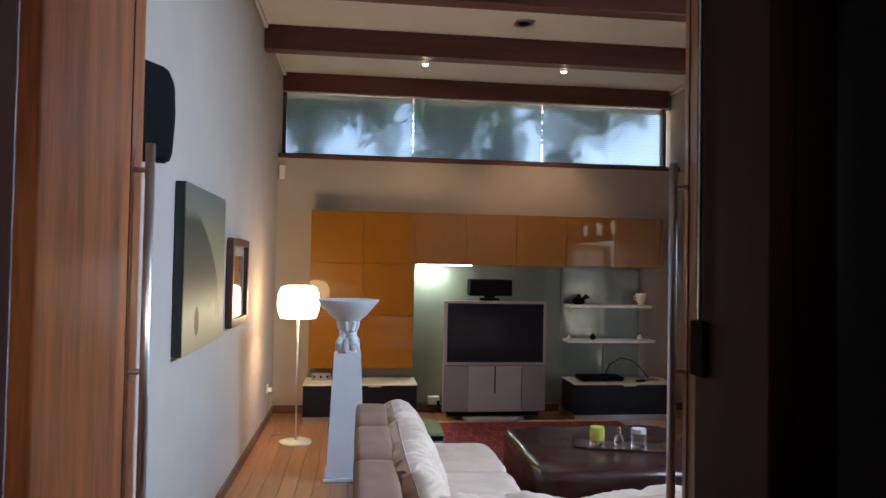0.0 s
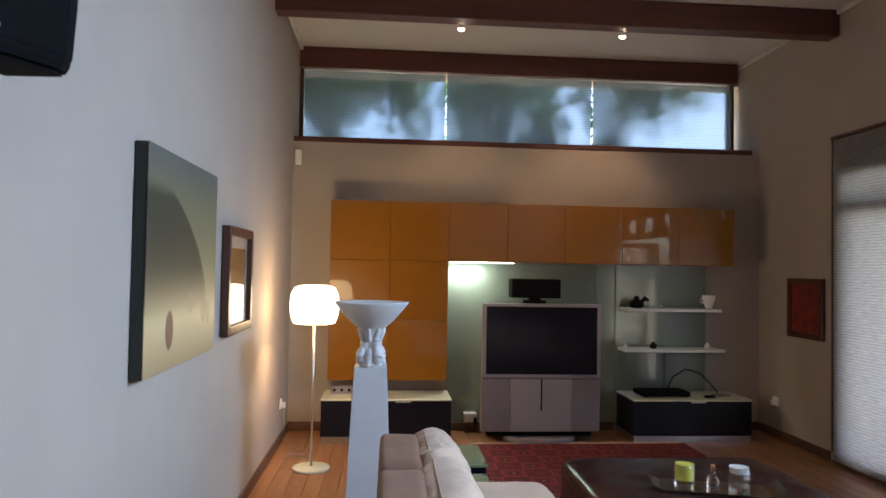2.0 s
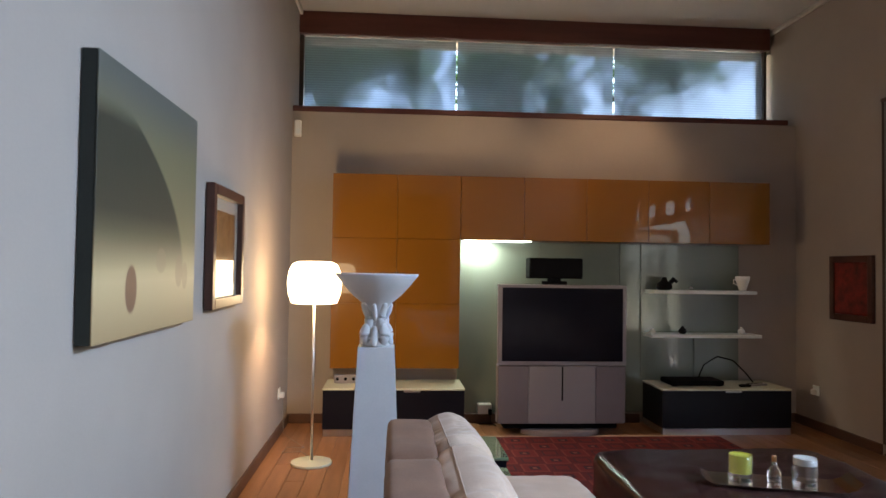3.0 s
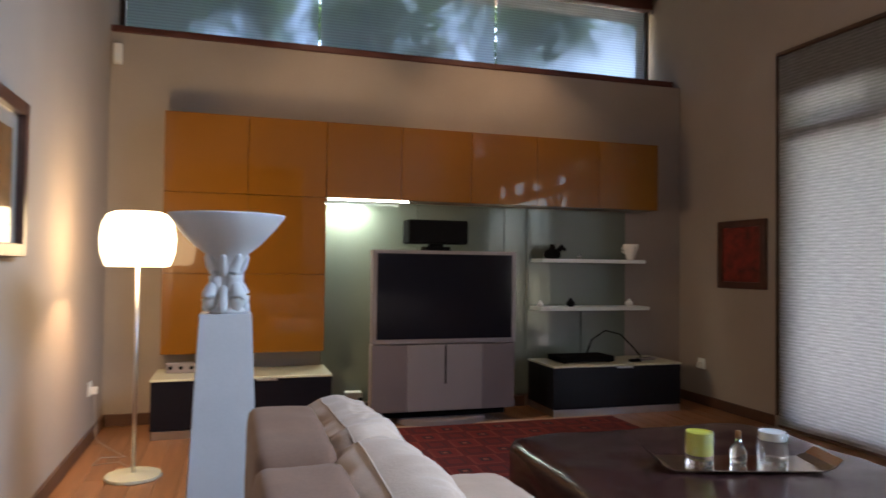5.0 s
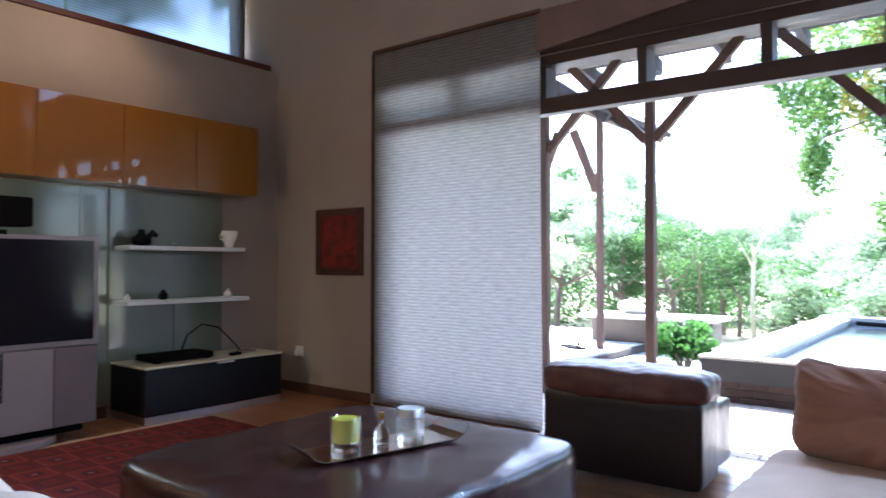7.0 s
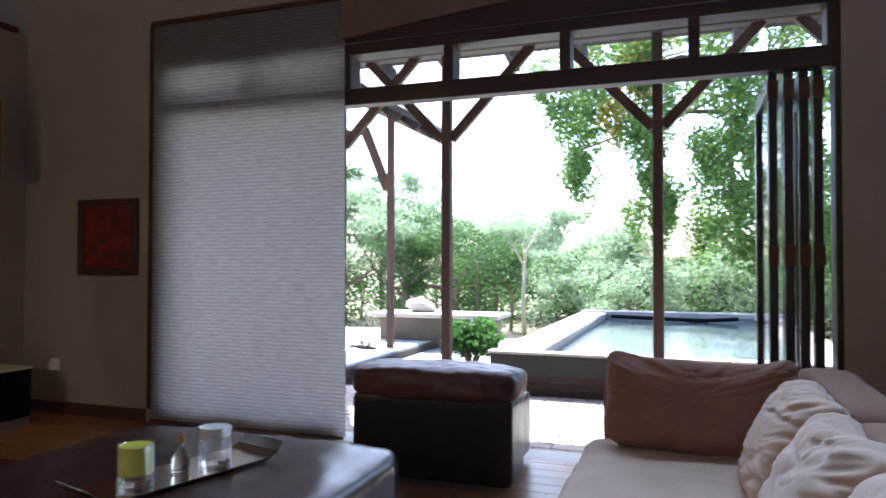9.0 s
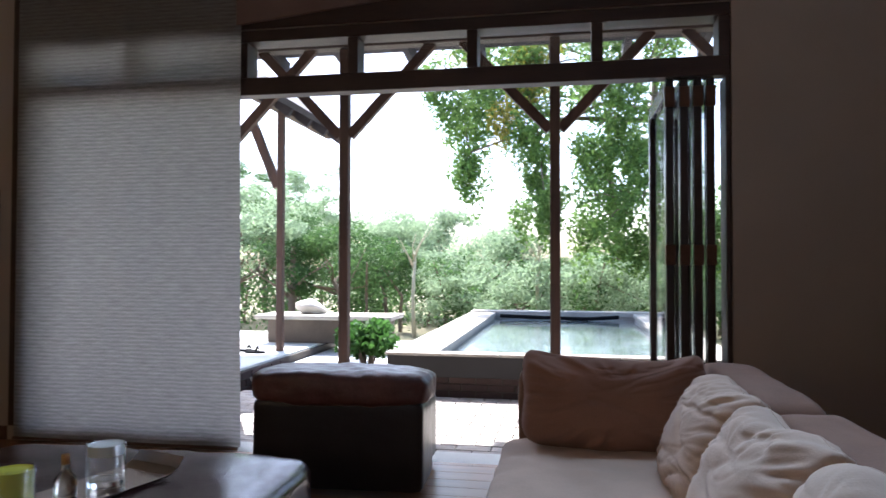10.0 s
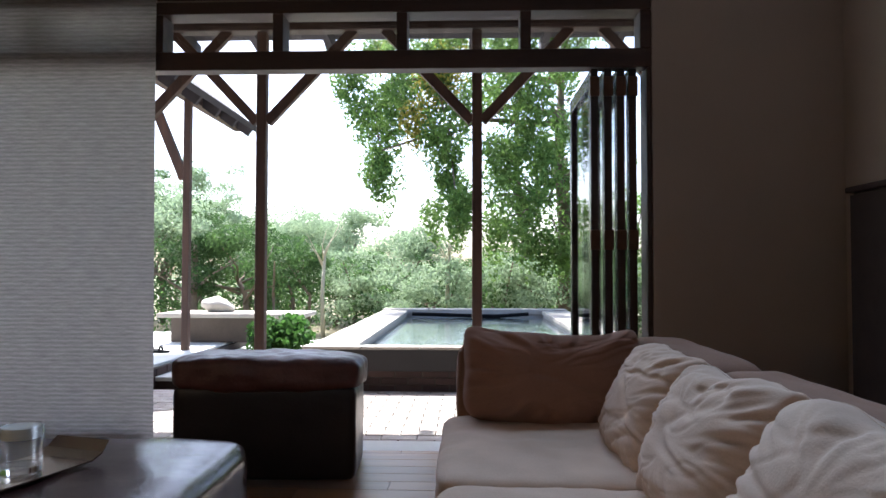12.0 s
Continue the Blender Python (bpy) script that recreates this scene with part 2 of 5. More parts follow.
def blind_material(name, colour, through_it, lines, blur=0.0):
    """Woven fabric: fine horizontal ribs, lets daylight through."""
    m = mat(name, tuple(c * 0.82 for c in colour), 0.9, 0.10, 3, 14, 0.0, stretch=(1, 3.5, 34), colour2=tuple(c * 1.3 for c in colour))
    nt = m.node_tree
    n, l = nt.nodes, nt.links
    b = n["Principled BSDF"]
    w = n.new("ShaderNodeTexWave")
    w.wave_type, w.bands_direction = "BANDS", "Z"
    w.inputs["Scale"].default_value, w.inputs["Distortion"].default_value = lines, 1.6
    w.inputs["Detail"].default_value, w.inputs["Detail Scale"].default_value = 3.0, 2.6
    tc = n.new("ShaderNodeTexCoord")
    l.new(tc.outputs["Object"], w.inputs["Vector"])
    bp = n.new("ShaderNodeBump")
    bp.inputs["Distance"].default_value, bp.inputs["Strength"].default_value = 0.003, 0.45
    l.new(w.outputs["Fac"], bp.inputs["Height"])
    l.new(bp.outputs["Normal"], b.inputs["Normal"])
    tr = n.new("ShaderNodeBsdfTranslucent")
    tp = n.new("ShaderNodeBsdfRefraction" if blur else "ShaderNodeBsdfTransparent")
    if blur:
        tp.inputs["Roughness"].default_value, tp.inputs["IOR"].default_value = blur, 1.12
    mul = n.new("ShaderNodeMix")
    mul.data_type, mul.blend_type = "RGBA", "MULTIPLY"
    mul.inputs["Factor"].default_value = 0.22
    l.new(n["Color Ramp"].outputs["Color"], mul.inputs["A"])
    l.new(w.outputs["Fac"], mul.inputs["B"])
    l.new(mul.outputs["Result"], tr.inputs["Color"])
    l.new(mul.outputs["Result"], b.inputs["Base Color"])
    rib = n.new("ShaderNodeMix")
    rib.data_type, rib.blend_type = "RGBA", "MULTIPLY"
    rib.inputs["Factor"].default_value, rib.inputs["A"].default_value = 0.2, (0.9, 0.95, 1, 1)
    l.new(w.outputs["Fac"], rib.inputs["B"])
    l.new(rib.outputs["Result"], tp.inputs["Color"])
    ms, ms2 = n.new("ShaderNodeMixShader"), n.new("ShaderNodeMixShader")
    ms.inputs[0].default_value, ms2.inputs[0].default_value = 0.5, through_it
    l.new(b.outputs[0], ms.inputs[1])
    l.new(tr.outputs[0], ms.inputs[2])
    l.new(ms.outputs[0], ms2.inputs[1])
    l.new(tp.outputs[0], ms2.inputs[2])
    l.new(ms2.outputs[0], n["Material Output"].inputs["Surface"])
    return m


M["blind"] = blind_material("woven_blind", (0.335, 0.32, 0.31), 0.0, 13)
M["blind_high"] = blind_material("sheer_woven_blind", (0.12, 0.15, 0.18), 0.42, 13, 0.34)
M["valance"] = mat("brown_valance_cloth", (0.20, 0.13, 0.11), 0.9, 0.1, 4, 120, 0.3)


# ---- mesh helpers ----
def finish(name, bm, material, smooth=False):
    me = bpy.data.meshes.new(name)
    if smooth:
        for f in bm.faces:
            f.smooth = True
    if len(bm.faces) < 20000 and "crown" not in name and "foliage" not in name:
        bmesh.ops.recalc_face_normals(bm, faces=bm.faces[:])
    bm.normal_update()
    bm.to_mesh(me)
    bm.free()
    me.materials.append(M[material])
    return me


def part(name, bm, material, parent, label="", loc=(0, 0, 0), smooth=False):
    ob = new(name, finish(name, bm, material, smooth))
    ob.parent = parent
    ob.location = loc
    return tagged(ob, label)


def thing(name, loc, label, category, group="", rz=0, kind=""):
    ob = new(name)
    ob.matrix_world = pose(*loc, 0, 0, rz)
    return tagged(ob, label, category, group, kind)


def structure(name, bm, material, label="", category="", smooth=False):
    return tagged(new(name, finish(name, bm, material, smooth)), label, category, "", "structure")


def box(x0, x1, y0, y1, z0, z1, bevel=0.0, bm=None, seg=1):
    own = bm is None
    bm = bm or bmesh.new()
    vs = [bm.verts.new((x, y, z)) for x in (x0, x1) for y in (y0, y1) for z in (z0, z1)]
    fs = []
    for a in ((0, 1, 3, 2), (4, 6, 7, 5), (0, 4, 5, 1), (2, 3, 7, 6), (0, 2, 6, 4), (1, 5, 7, 3)):
        fs.append(bm.faces.new([vs[i] for i in a]))
    if bevel:
        es = list({e for f in fs for e in f.edges})
        bmesh.ops.bevel(bm, geom=es, offset=bevel, segments=seg, affect="EDGES", profile=0.6)
    return bm


def lathe(profile, seg=32, bm=None, centre=(0, 0), squash=1.0):
    bm = bm or bmesh.new()
    rings = []
    for r, z in profile:
        rings.append([bm.verts.new((centre[0] + max(r, 0.0005) * math.cos(2 * math.pi * i / seg), centre[1] + squash * max(r, 0.0005) * math.sin(2 * math.pi * i / seg), z)) for i in range(seg)])
    for a, b in zip(rings, rings[1:]):
        for i in range(seg):
            bm.faces.new((a[i], a[(i + 1) % seg], b[(i + 1) % seg], b[i]))
    bm.faces.new(list(reversed(rings[0])))
    bm.faces.new(rings[-1])
    return bm


def tube(points, radius, seg=8, bm=None):
    """A round bar along points; radius a number or one per point."""
    bm = bm or bmesh.new()
    pts = [Vector(p) for p in points]
    radii = radius if isinstance(radius, (list, tuple)) else [radius] * len(pts)
    rings = []
    for i, p in enumerate(pts):
        d = (pts[min(i + 1, len(pts) - 1)] - pts[max(i - 1, 0)]).normalized()
        side = d.cross(Vector((0, 0, 1)))
        side = side.normalized() if side.length > 0.1 else Vector((1, 0, 0))
        up = side.cross(d).normalized()
        rings.append([bm.verts.new(p + radii[i] * (side * math.cos(2 * math.pi * k / seg) + up * math.sin(2 * math.pi * k / seg))) for k in range(seg)])
    for a, b in zip(rings, rings[1:]):
        for k in range(seg):
            bm.faces.new((a[k], a[(k + 1) % seg], b[(k + 1) % seg], b[k]))
    bm.faces.new(list(reversed(rings[0])))
    bm.faces.new(rings[-1])
    return bm


def limb(points, radii, bm, seg=12):
    """A smooth rounded limb along a curve through points."""
    pts, rr = [], []
    p = [Vector(q) for q in points]
    for i in range(len(p) - 1):
        a, b, c, d = p[max(i - 1, 0)], p[i], p[i + 1], p[min(i + 2, len(p) - 1)]
        for t in np.linspace(0, 1, 6, endpoint=False):
            t = float(t)
            pts.append(0.5 * ((2 * b) + (c - a) * t + (2 * a - 5 * b + 4 * c - d) * t * t + (3 * b - a - 3 * c + d) * t ** 3))
            rr.append(radii[i] * (1 - t) + radii[i + 1] * t)
    pts.append(p[-1]), rr.append(radii[-1])
    d0, d1 = (pts[0] - pts[1]).normalized(), (pts[-1] - pts[-2]).normalized()
    pts = [pts[0] + d0 * rr[0] * 0.9, pts[0] + d0 * rr[0] * 0.6] + pts + [pts[-1] + d1 * rr[-1] * 0.6, pts[-1] + d1 * rr[-1] * 0.9]
    rr = [rr[0] * 0.2, rr[0] * 0.75] + rr + [rr[-1] * 0.75, rr[-1] * 0.2]
    return tube(pts, rr, seg, bm)


def beam_between(a, b, w, h, bm=None):
    """A square-cut timber from a to b."""
    bm = bm or bmesh.new()
    a, b = Vector(a), Vector(b)
    d = (b - a).normalized()
    side = d.cross(Vector((0, 0, 1)))
    side = side.normalized() if side.length > 0.05 else Vector((1, 0, 0))
    up = side.cross(d)
    vs = [bm.verts.new(p + side * sx * w / 2 + up * sz * h / 2) for p in (a, b) for sx in (-1, 1) for sz in (-1, 1)]
    for f in ((0, 1, 3, 2), (4, 6, 7, 5), (0, 4, 5, 1), (2, 3, 7, 6), (0, 2, 6, 4), (1, 5, 7, 3)):
        bm.faces.new([vs[i] for i in f])
    return bm


def soft_block(w, d, h, n=14, round_=0.35, puff=0.0, wrinkle=0.006, seed=0, power=4.0, droop=0.0, folds=0.0):
    """A stuffed block centred on its base: rounded edges, bulging faces and wrinkles."""
    bm = bmesh.new()
    bmesh.ops.create_cube(bm, size=2)
    bmesh.ops.subdivide_edges(bm, edges=bm.edges[:], cuts=n, use_grid_fill=True)
    off = Vector((seed * 7.3, seed * 3.1, seed * 1.7))
    for v in bm.verts:
        x, y, z = v.co
        s = (abs(x) ** power + abs(y) ** power + abs(z) ** power) ** (1 / power)
        r = 1 / s
        p = Vector((x, y, z)) * (round_ * r + (1 - round_))
        bulge = (1 - abs(x) ** 2) * (1 - abs(y) ** 2)
        bz = (1 - abs(x) ** 2) * (1 - abs(z) ** 2)
        p.z += math.copysign(puff * bulge, z) if abs(z) > 0.99 else 0
        p.y += math.copysign(puff * bz, y) if abs(y) > 0.99 else 0
        q = Vector((p.x * w / 2, p.y * d / 2, p.z * h / 2))
        a = noise.noise(q * 6 + off) * wrinkle * 1.5 + noise.noise(q * 17 + off) * wrinkle
        if folds:
            edge = max(abs(x), abs(z)) ** 3
            a += folds * edge * math.sin((math.atan2(z, x) * 17) + 3 * noise.noise(q * 4 + off))
        q += v.co.normalized() * a
        q.z += h / 2 - droop * (x * x)
        v.co = q
    return bm


def wall_with_hole(axis, at, thick, u0, u1, z0, z1, holes):
    """A thick wall on x = at or y = at; holes as (u0, u1, z0, z1). Pieces butt end to end."""
    bm = bmesh.new()
    us = sorted({u0, u1, *[h[0] for h in holes], *[h[1] for h in holes]})
    zs = sorted({z0, z1, *[h[2] for h in holes], *[h[3] for h in holes]})
    lo, hi = sorted((at, at + thick))
    cells = {}

    def solid(i, k):
        if not (0 <= i < len(us) - 1 and 0 <= k < len(zs) - 1):
            return False
        u, z = (us[i] + us[i + 1]) / 2, (zs[k] + zs[k + 1]) / 2
        return not any(h[0] < u < h[1] and h[2] < z < h[3] for h in holes)

    def vert(u, z, w):
        key = (u, z, w)
        if key not in cells:
            cells[key] = bm.verts.new((w, u, z) if axis == "x" else (u, w, z))
        return cells[key]

    for i in range(len(us) - 1):
        for k in range(len(zs) - 1):
            if not solid(i, k):
                continue
            a, b, c, d = us[i], us[i + 1], zs[k], zs[k + 1]
            for w in (lo, hi):
                bm.faces.new([vert(a, c, w), vert(b, c, w), vert(b, d, w), vert(a, d, w)])
            for (ii, kk), (p, q) in (((i - 1, k), ((a, c), (a, d))), ((i + 1, k), ((b, c), (b, d))), ((i, k - 1), ((a, c), (b, c))), ((i, k + 1), ((a, d), (b, d)))):
                if not solid(ii, kk):
                    bm.faces.new([vert(*p, lo), vert(*q, lo), vert(*q, hi), vert(*p, hi)])
    bmesh.ops.recalc_face_normals(bm, faces=bm.faces[:])
    return bm


# ---- the room ----
XL, XR = -0.70, 4.10          # inner faces of the side walls
YB, YW = 7.65, 8.08           # television wall and window above its ledge
YE = 1.12                     # inner face of the entrance wall
CZ = 3.90                     # ceiling
GX = 4.32                     # outer face of the garden wall
PAVE = -0.05

structure("wall_west", wall_with_hole("x", XL, -0.25, -3.2, 8.4, -0.1, 4.1, []), "plaster")
# the upper hole is unseen, added to house the cool fill lamp
structure("wall_east", wall_with_hole("x", XR, GX - XR, 0.9, 8.4, -0.1, 4.1, [(2.15, 6.40, -0.1, 2.50), (1.5, 4.6, 3.0, 3.75)]), "plaster", "cream plastered wall round the wide garden opening", "wall")
structure("wall_north", box(XL, XR, YB, YW + 0.30, 0.0, 2.84), "plaster", "cream plastered television wall with a ledge under the high window", "wall")
structure("wall_north_lintel", box(XL, XR, YW + 0.02, YW + 0.30, 3.68, 4.1), "plaster")
structure("wall_south", wall_with_hole("y", YE, -0.20, XL, XR, 0.0, 4.1, [(-0.42, 0.95, 0.5, 2.75)]), "plaster")
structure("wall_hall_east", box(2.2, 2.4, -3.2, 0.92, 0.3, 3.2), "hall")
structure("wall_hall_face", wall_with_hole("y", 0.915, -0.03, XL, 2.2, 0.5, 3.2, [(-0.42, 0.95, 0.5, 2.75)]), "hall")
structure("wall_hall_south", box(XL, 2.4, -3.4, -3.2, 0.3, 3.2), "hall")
structure("ceiling_hall", box(XL, 2.4, -3.4, 0.88, 3.2, 3.3), "ceiling")
structure("floor_hall", box(XL, 2.4, -3.4, 1.12, 0.38, 0.5), "floor")
structure("ceiling", box(XL - 0.2, GX, 0.9, 8.4, CZ, CZ + 0.15), "ceiling", "pale painted ceiling between dark exposed beams", "ceiling")
# unseen overhang, added to stop sun entering the upper opening
structure("sun_blocking_overhang", box(GX + 0.002, 5.75, 0.9, 8.4, 4.02, 4.12), "rooftile", "unseen overhang added to keep sun out of the upper opening", "roof")
structure("floor_slab", box(XL - 0.2, GX, 0.9, 8.1, -0.15, -0.014), "skirting")
steps = bmesh.new()
for i in range(2):
    box(XL + 0.002, 1.6, YE + 0.002 + 0.30 * i, YE + 0.30 * (i + 1), 0.002, 0.5 - 0.165 * (i + 1), 0.006, steps)
structure("steps", steps, "floor", "oiled timber steps down into the sunken lounge", "step")

for y0, y1, z0, z1 in ((6.36, 6.52, 3.67, CZ), (4.92, 5.08, 3.67, CZ), (3.45, 3.61, 3.67, CZ), (1.98, 2.14, 3.67, CZ)):
    b = thing("ceiling_beam", ((XL + XR) / 2, (y0 + y1) / 2, z0), "dark mahogany ceiling beam running from wall to wall", "beam", "beams under the ceiling")
    w = (XR - XL) / 2 - 0.002
    part("timber", box(-w, w, -0.08, 0.08, 0, z1 - z0 - 0.002, 0.006), "beam", b)

# cornice along the side walls
for x0, x1 in ((XL, XL + 0.035), (XR - 0.035, XR)):
    structure("cornice", box(x0 + 0.001, x1 - 0.001, 1.13, YW, CZ - 0.045, CZ - 0.001, 0.008), "ceiling")

# skirting
sk = bmesh.new()
box(XL + 0.001, XL + 0.019, 1.8, YB - 0.002, 0.001, 0.085, 0.003, sk)
box(XL + 0.02, -0.33, YB - 0.02, YB - 0.001, 0.001, 0.085, 0.003, sk)
box(3.78, XR - 0.02, YB - 0.02, YB - 0.001, 0.001, 0.085, 0.003, sk)
box(0.86, 2.56, YB - 0.034, YB - 0.014, 0.001, 0.085, 0.003, sk)
box(XR - 0.019, XR - 0.001, 6.47, YB - 0.002, 0.001, 0.085, 0.003, sk)
box(XR - 0.019, XR - 0.001, 1.13, 2.1, 0.001, 0.085, 0.003, sk)
structure("baseboard", sk, "skirting", "dark stained timber skirting board", "skirting")

# ---- high window ----
hw = thing("window_high", (1.67, YW, 2.86), "long high window with a dark timber frame and sheer woven blinds over trees outside", "window", kind="structure")
hx = (XR - XL) / 2 - 0.03
part("head_beam", box(-hx - 0.02, hx - 0.01, -0.10, 0.05, 0.82, CZ - 2.862, 0.005), "beam", hw, "dark red-brown timber beam")
part("window_sill", box(-hx, hx - 0.02, -0.44, 0.08, -0.018, 0.032, 0.006), "beam", hw)
part("window_frame", box(-hx, hx - 0.02, -0.05, 0.05, 0.034, 0.10, 0.004), "darkwood", hw)
for x0, x1 in ((-hx, -hx + 0.04), (hx - 0.05, hx - 0.02)):
    part("window_frame", box(x0, x1, -0.05, 0.05, 0.102, 0.818, 0.004), "darkwood", hw)
for x0, x1 in ((-2.325, -0.838), (-0.822, 0.756), (0.772, 2.315)):
    part("blind", box(x0, x1, -0.012, -0.009, 0.103, 0.815), "blind_high", hw, "sheer grey woven roller blind")
    part("pane", box(x0, x1, 0.02, 0.026, 0.103, 0.815), "pane", hw).visible_shadow = False

# ---- garden opening ----
gd = thing("window_garden", (XR + 0.11, 4.275, 0), "wide dark timber door frame with a row of transom lights over the garden opening", "door", kind="structure")
X = XR + 0.11
part("transom_rail", box(-0.10, 0.0, -2.123, 2.12, 2.11, 2.215, 0.004), "darkwood", gd)
part("head_rail", box(-0.10, 0.05, -2.123, 2.12, 2.43, 2.498, 0.004), "darkwood", gd)
for y0, y1 in ((-2.123, -2.098), (2.05, 2.12)):
    part("jamb", box(-0.10, 0.05, y0, y1, 0.0, 2.108, 0.004), "darkwood", gd)
ms = (2.18, 2.84, 3.53, 4.23, 4.915, 5.66, 6.37)
for y in ms:
    part("mullion", box(-0.095, 0.045, y - 4.275 - 0.03, y - 4.275 + 0.03, 2.217, 2.428, 0.003), "darkwood", gd)
for a, b in zip(ms, ms[1:]):
    part("pane", box(-0.003, 0.003, a - 4.275 + 0.033, b - 4.275 - 0.033, 2.219, 2.426), "pane", gd).visible_shadow = False
part("fixed_pane", box(-0.054, -0.046, 0.70, 2.045, 0.112, 2.105), "pane", gd).visible_shadow = False
part("bottom_rail", box(-0.09, 0.0, 0.70, 2.045, 0.001, 0.11), "darkwood", gd)
structure("lintel", box(XR - 0.012, XR + 0.02, 2.15, 6.44, 2.502, 2.79, 0.004), "darkwood", "dark timber lintel above the garden opening", "lintel")
structure("threshold", box(XR, GX, 2.152, 6.398, -0.1, -0.002), "terrace")
structure("wall_trim", box(XR - 0.01, XR - 0.001, 6.402, 6.46, 0.09, 2.79), "darkwood")

bl = thing("garden_blind", (XR - 0.03, 5.665, 0), "tall woven off-white blind hanging in front of the glazed doors, backlit", "blind")
b = bmesh.new()
g_ = {}
for i in range(25):
    for k in range(13):
        y, z = -0.76 + 1.50 * i / 24, 0.03 + 2.74 * k / 12
        g_[i, k] = b.verts.new((0.006 * math.sin(i * 0.55) * (1 - k / 12) + 0.012 * (1 - k / 12) ** 2 * (i < 2), y - 0.012 * (1 - k / 12) ** 2 * (i == 0), z))
for i in range(24):
    for k in range(12):
        b.faces.new((g_[i, k], g_[i + 1, k], g_[i + 1, k + 1], g_[i, k + 1]))
part("fabric", b, "blind", bl, smooth=True)
part("bottom_bar", box(-0.012, 0.010, -0.76, 0.74, 0.012, 0.029, 0.003), "skirting", bl)
part("headrail", box(-0.025, 0.028, -0.77, 0.75, 2.772, 2.80, 0.004), "skirting", bl)
va = thing("drawn_up_blind", (XR - 0.03, 4.93, 0), "brown woven blind drawn up unevenly above the open doors", "blind")
b = bmesh.new()
rows_ = []
for i in range(15):
    y = -2.70 * i / 14
    zb = min(2.765, 2.52 + 0.104 * -y)
    rows_.append([b.verts.new((x, y, z)) for x, z in ((-0.012, zb), (-0.012, 2.79), (0.014, 2.79), (0.014, zb))])
for p0, p1 in zip(rows_, rows_[1:]):
    for k in range(4):
        b.faces.new((p0[k], p0[(k + 1) % 4], p1[(k + 1) % 4], p1[k]))
b.faces.new(rows_[0]), b.faces.new(rows_[-1])
part("fabric", b, "valance", va)

# folded door leaves standing outwards at the near jamb
for i, (y, ang) in enumerate(((2.46, 0), (2.385, 0), (2.315, 0), (2.25, 0))):
    leaf = thing("folding_door_leaf", (XR + 0.03, y, 0.02), "dark timber glazed folding door leaf, folded open against its neighbours", "door", "folding door leaves", kind="")
    L, T = 0.78, 0.022
    for nm, bx_ in (("stile", (0, 0.075, -T, T, 0, 2.085)), ("stile", (L - 0.075, L, -T, T, 0, 2.085)), ("rail", (0.077, L - 0.077, -T, T, 0, 0.16)), ("rail", (0.077, L - 0.077, -T, T, 2.0, 2.085))):
        part(nm, box(*bx_, 0.008, seg=2), "door_dark", leaf)
    part("pane", box(0.077, L - 0.077, -0.003, 0.003, 0.162, 1.998), "pane", leaf)
    for z in (0.25, 1.08, 1.93):
        part("hinge", box(-0.012, 0.0, -0.026, 0.026, z, z + 0.11, 0.002), "hinge", leaf, "tarnished brass hinge")

# ---- floor boards ----
n = 0
y_off = random.Random(4)
xs = np.arange(XL, XR, 0.125)
plank_meshes = {}
for x in xs:
    y = YE + 0.002
    while y < YB - 0.01:
        ln = y_off.choice((1.2, 1.6, 2.0))
        y1 = min(y + ln, YB - 0.001)
        if y1 - y > 0.02:
            w = min(0.1235, XR - x - 0.001)
            key = (round(w, 4), round(y1 - y, 3))
            if key not in plank_meshes:
                plank_meshes[key] = finish("plank", box(0.001, w, 0.0, y1 - y - 0.002, -0.013, 0, 0.0012), "floor")
            ob = new("plank", plank_meshes[key])
            ob.location = (x, y, 0)
            ob["kind"] = "structure"
        y = y1

# ---- entrance doors ----
def entrance_leaf(loc, rz, side, label):
    d = thing("entrance_door", loc, label, "door", "tall entrance door leaves", rz)
    L, H = 0.62, 2.18
    part("panel", box(0.0, L, -0.022, 0.022, 0, H, 0.003), "door", d)
    for x in (0.0, ):
        part("stile", box(L - 0.105, L - 0.10, side * 0.0225 if side > 0 else -0.0255, 0.0255 if side > 0 else -0.0225, 0.0, H), "beam", d)
    h = part("door_handle", tube([(L - 0.07, side * 0.062, 0.10), (L - 0.07, side * 0.062, 1.44)], 0.0125, 12), "steel", d, "long brushed steel pull handle", smooth=True)
    for z in (0.30, 0.84, 1.37):
        part("handle_mount", tube([(L - 0.07, side * 0.0225, z), (L - 0.07, side * 0.051, z)], 0.008, 8), "steel", h)
    return d


entrance_leaf((-0.385, YE + 0.01, 0.52), 90.5, -1, "tall oiled teak entrance door standing open, with a long steel pull handle")
entrance_leaf((1.007, YE + 0.02, 0.52), 71.5, 1, "tall reddish teak entrance door standing open in shadow")
ef = bmesh.new()
box(0.905, 0.948, 0.86, YE - 0.002, 0.502, 2.74, 0.003, ef)
box(-0.418, -0.40, 0.86, YE - 0.002, 0.502, 2.74, 0.003, ef)
box(-0.398, 0.903, 0.86, YE - 0.002, 2.70, 2.745, 0.003, ef)
box(0.951, 1.03, 0.862, 0.882, 0.502, 2.80, 0.003, ef)
box(-0.50, -0.421, 0.862, 0.882, 0.502, 2.80, 0.003, ef)
structure("door_frame", ef, "frame_dark", "dark red-brown timber frame of the entrance", "door frame")
kp = thing("strike_plate", (0.898, 1.085, 1.44), "blackened steel lock keep on the entrance frame", "lock")
part("plate", box(-0.006, 0.004, -0.025, 0.03, 0, 0.11, 0.003), "black", kp)
part("edge_strip", box(-0.004, 0.003, -0.003, 0.003, 0.112, 1.2, 0.001), "steel", kp)

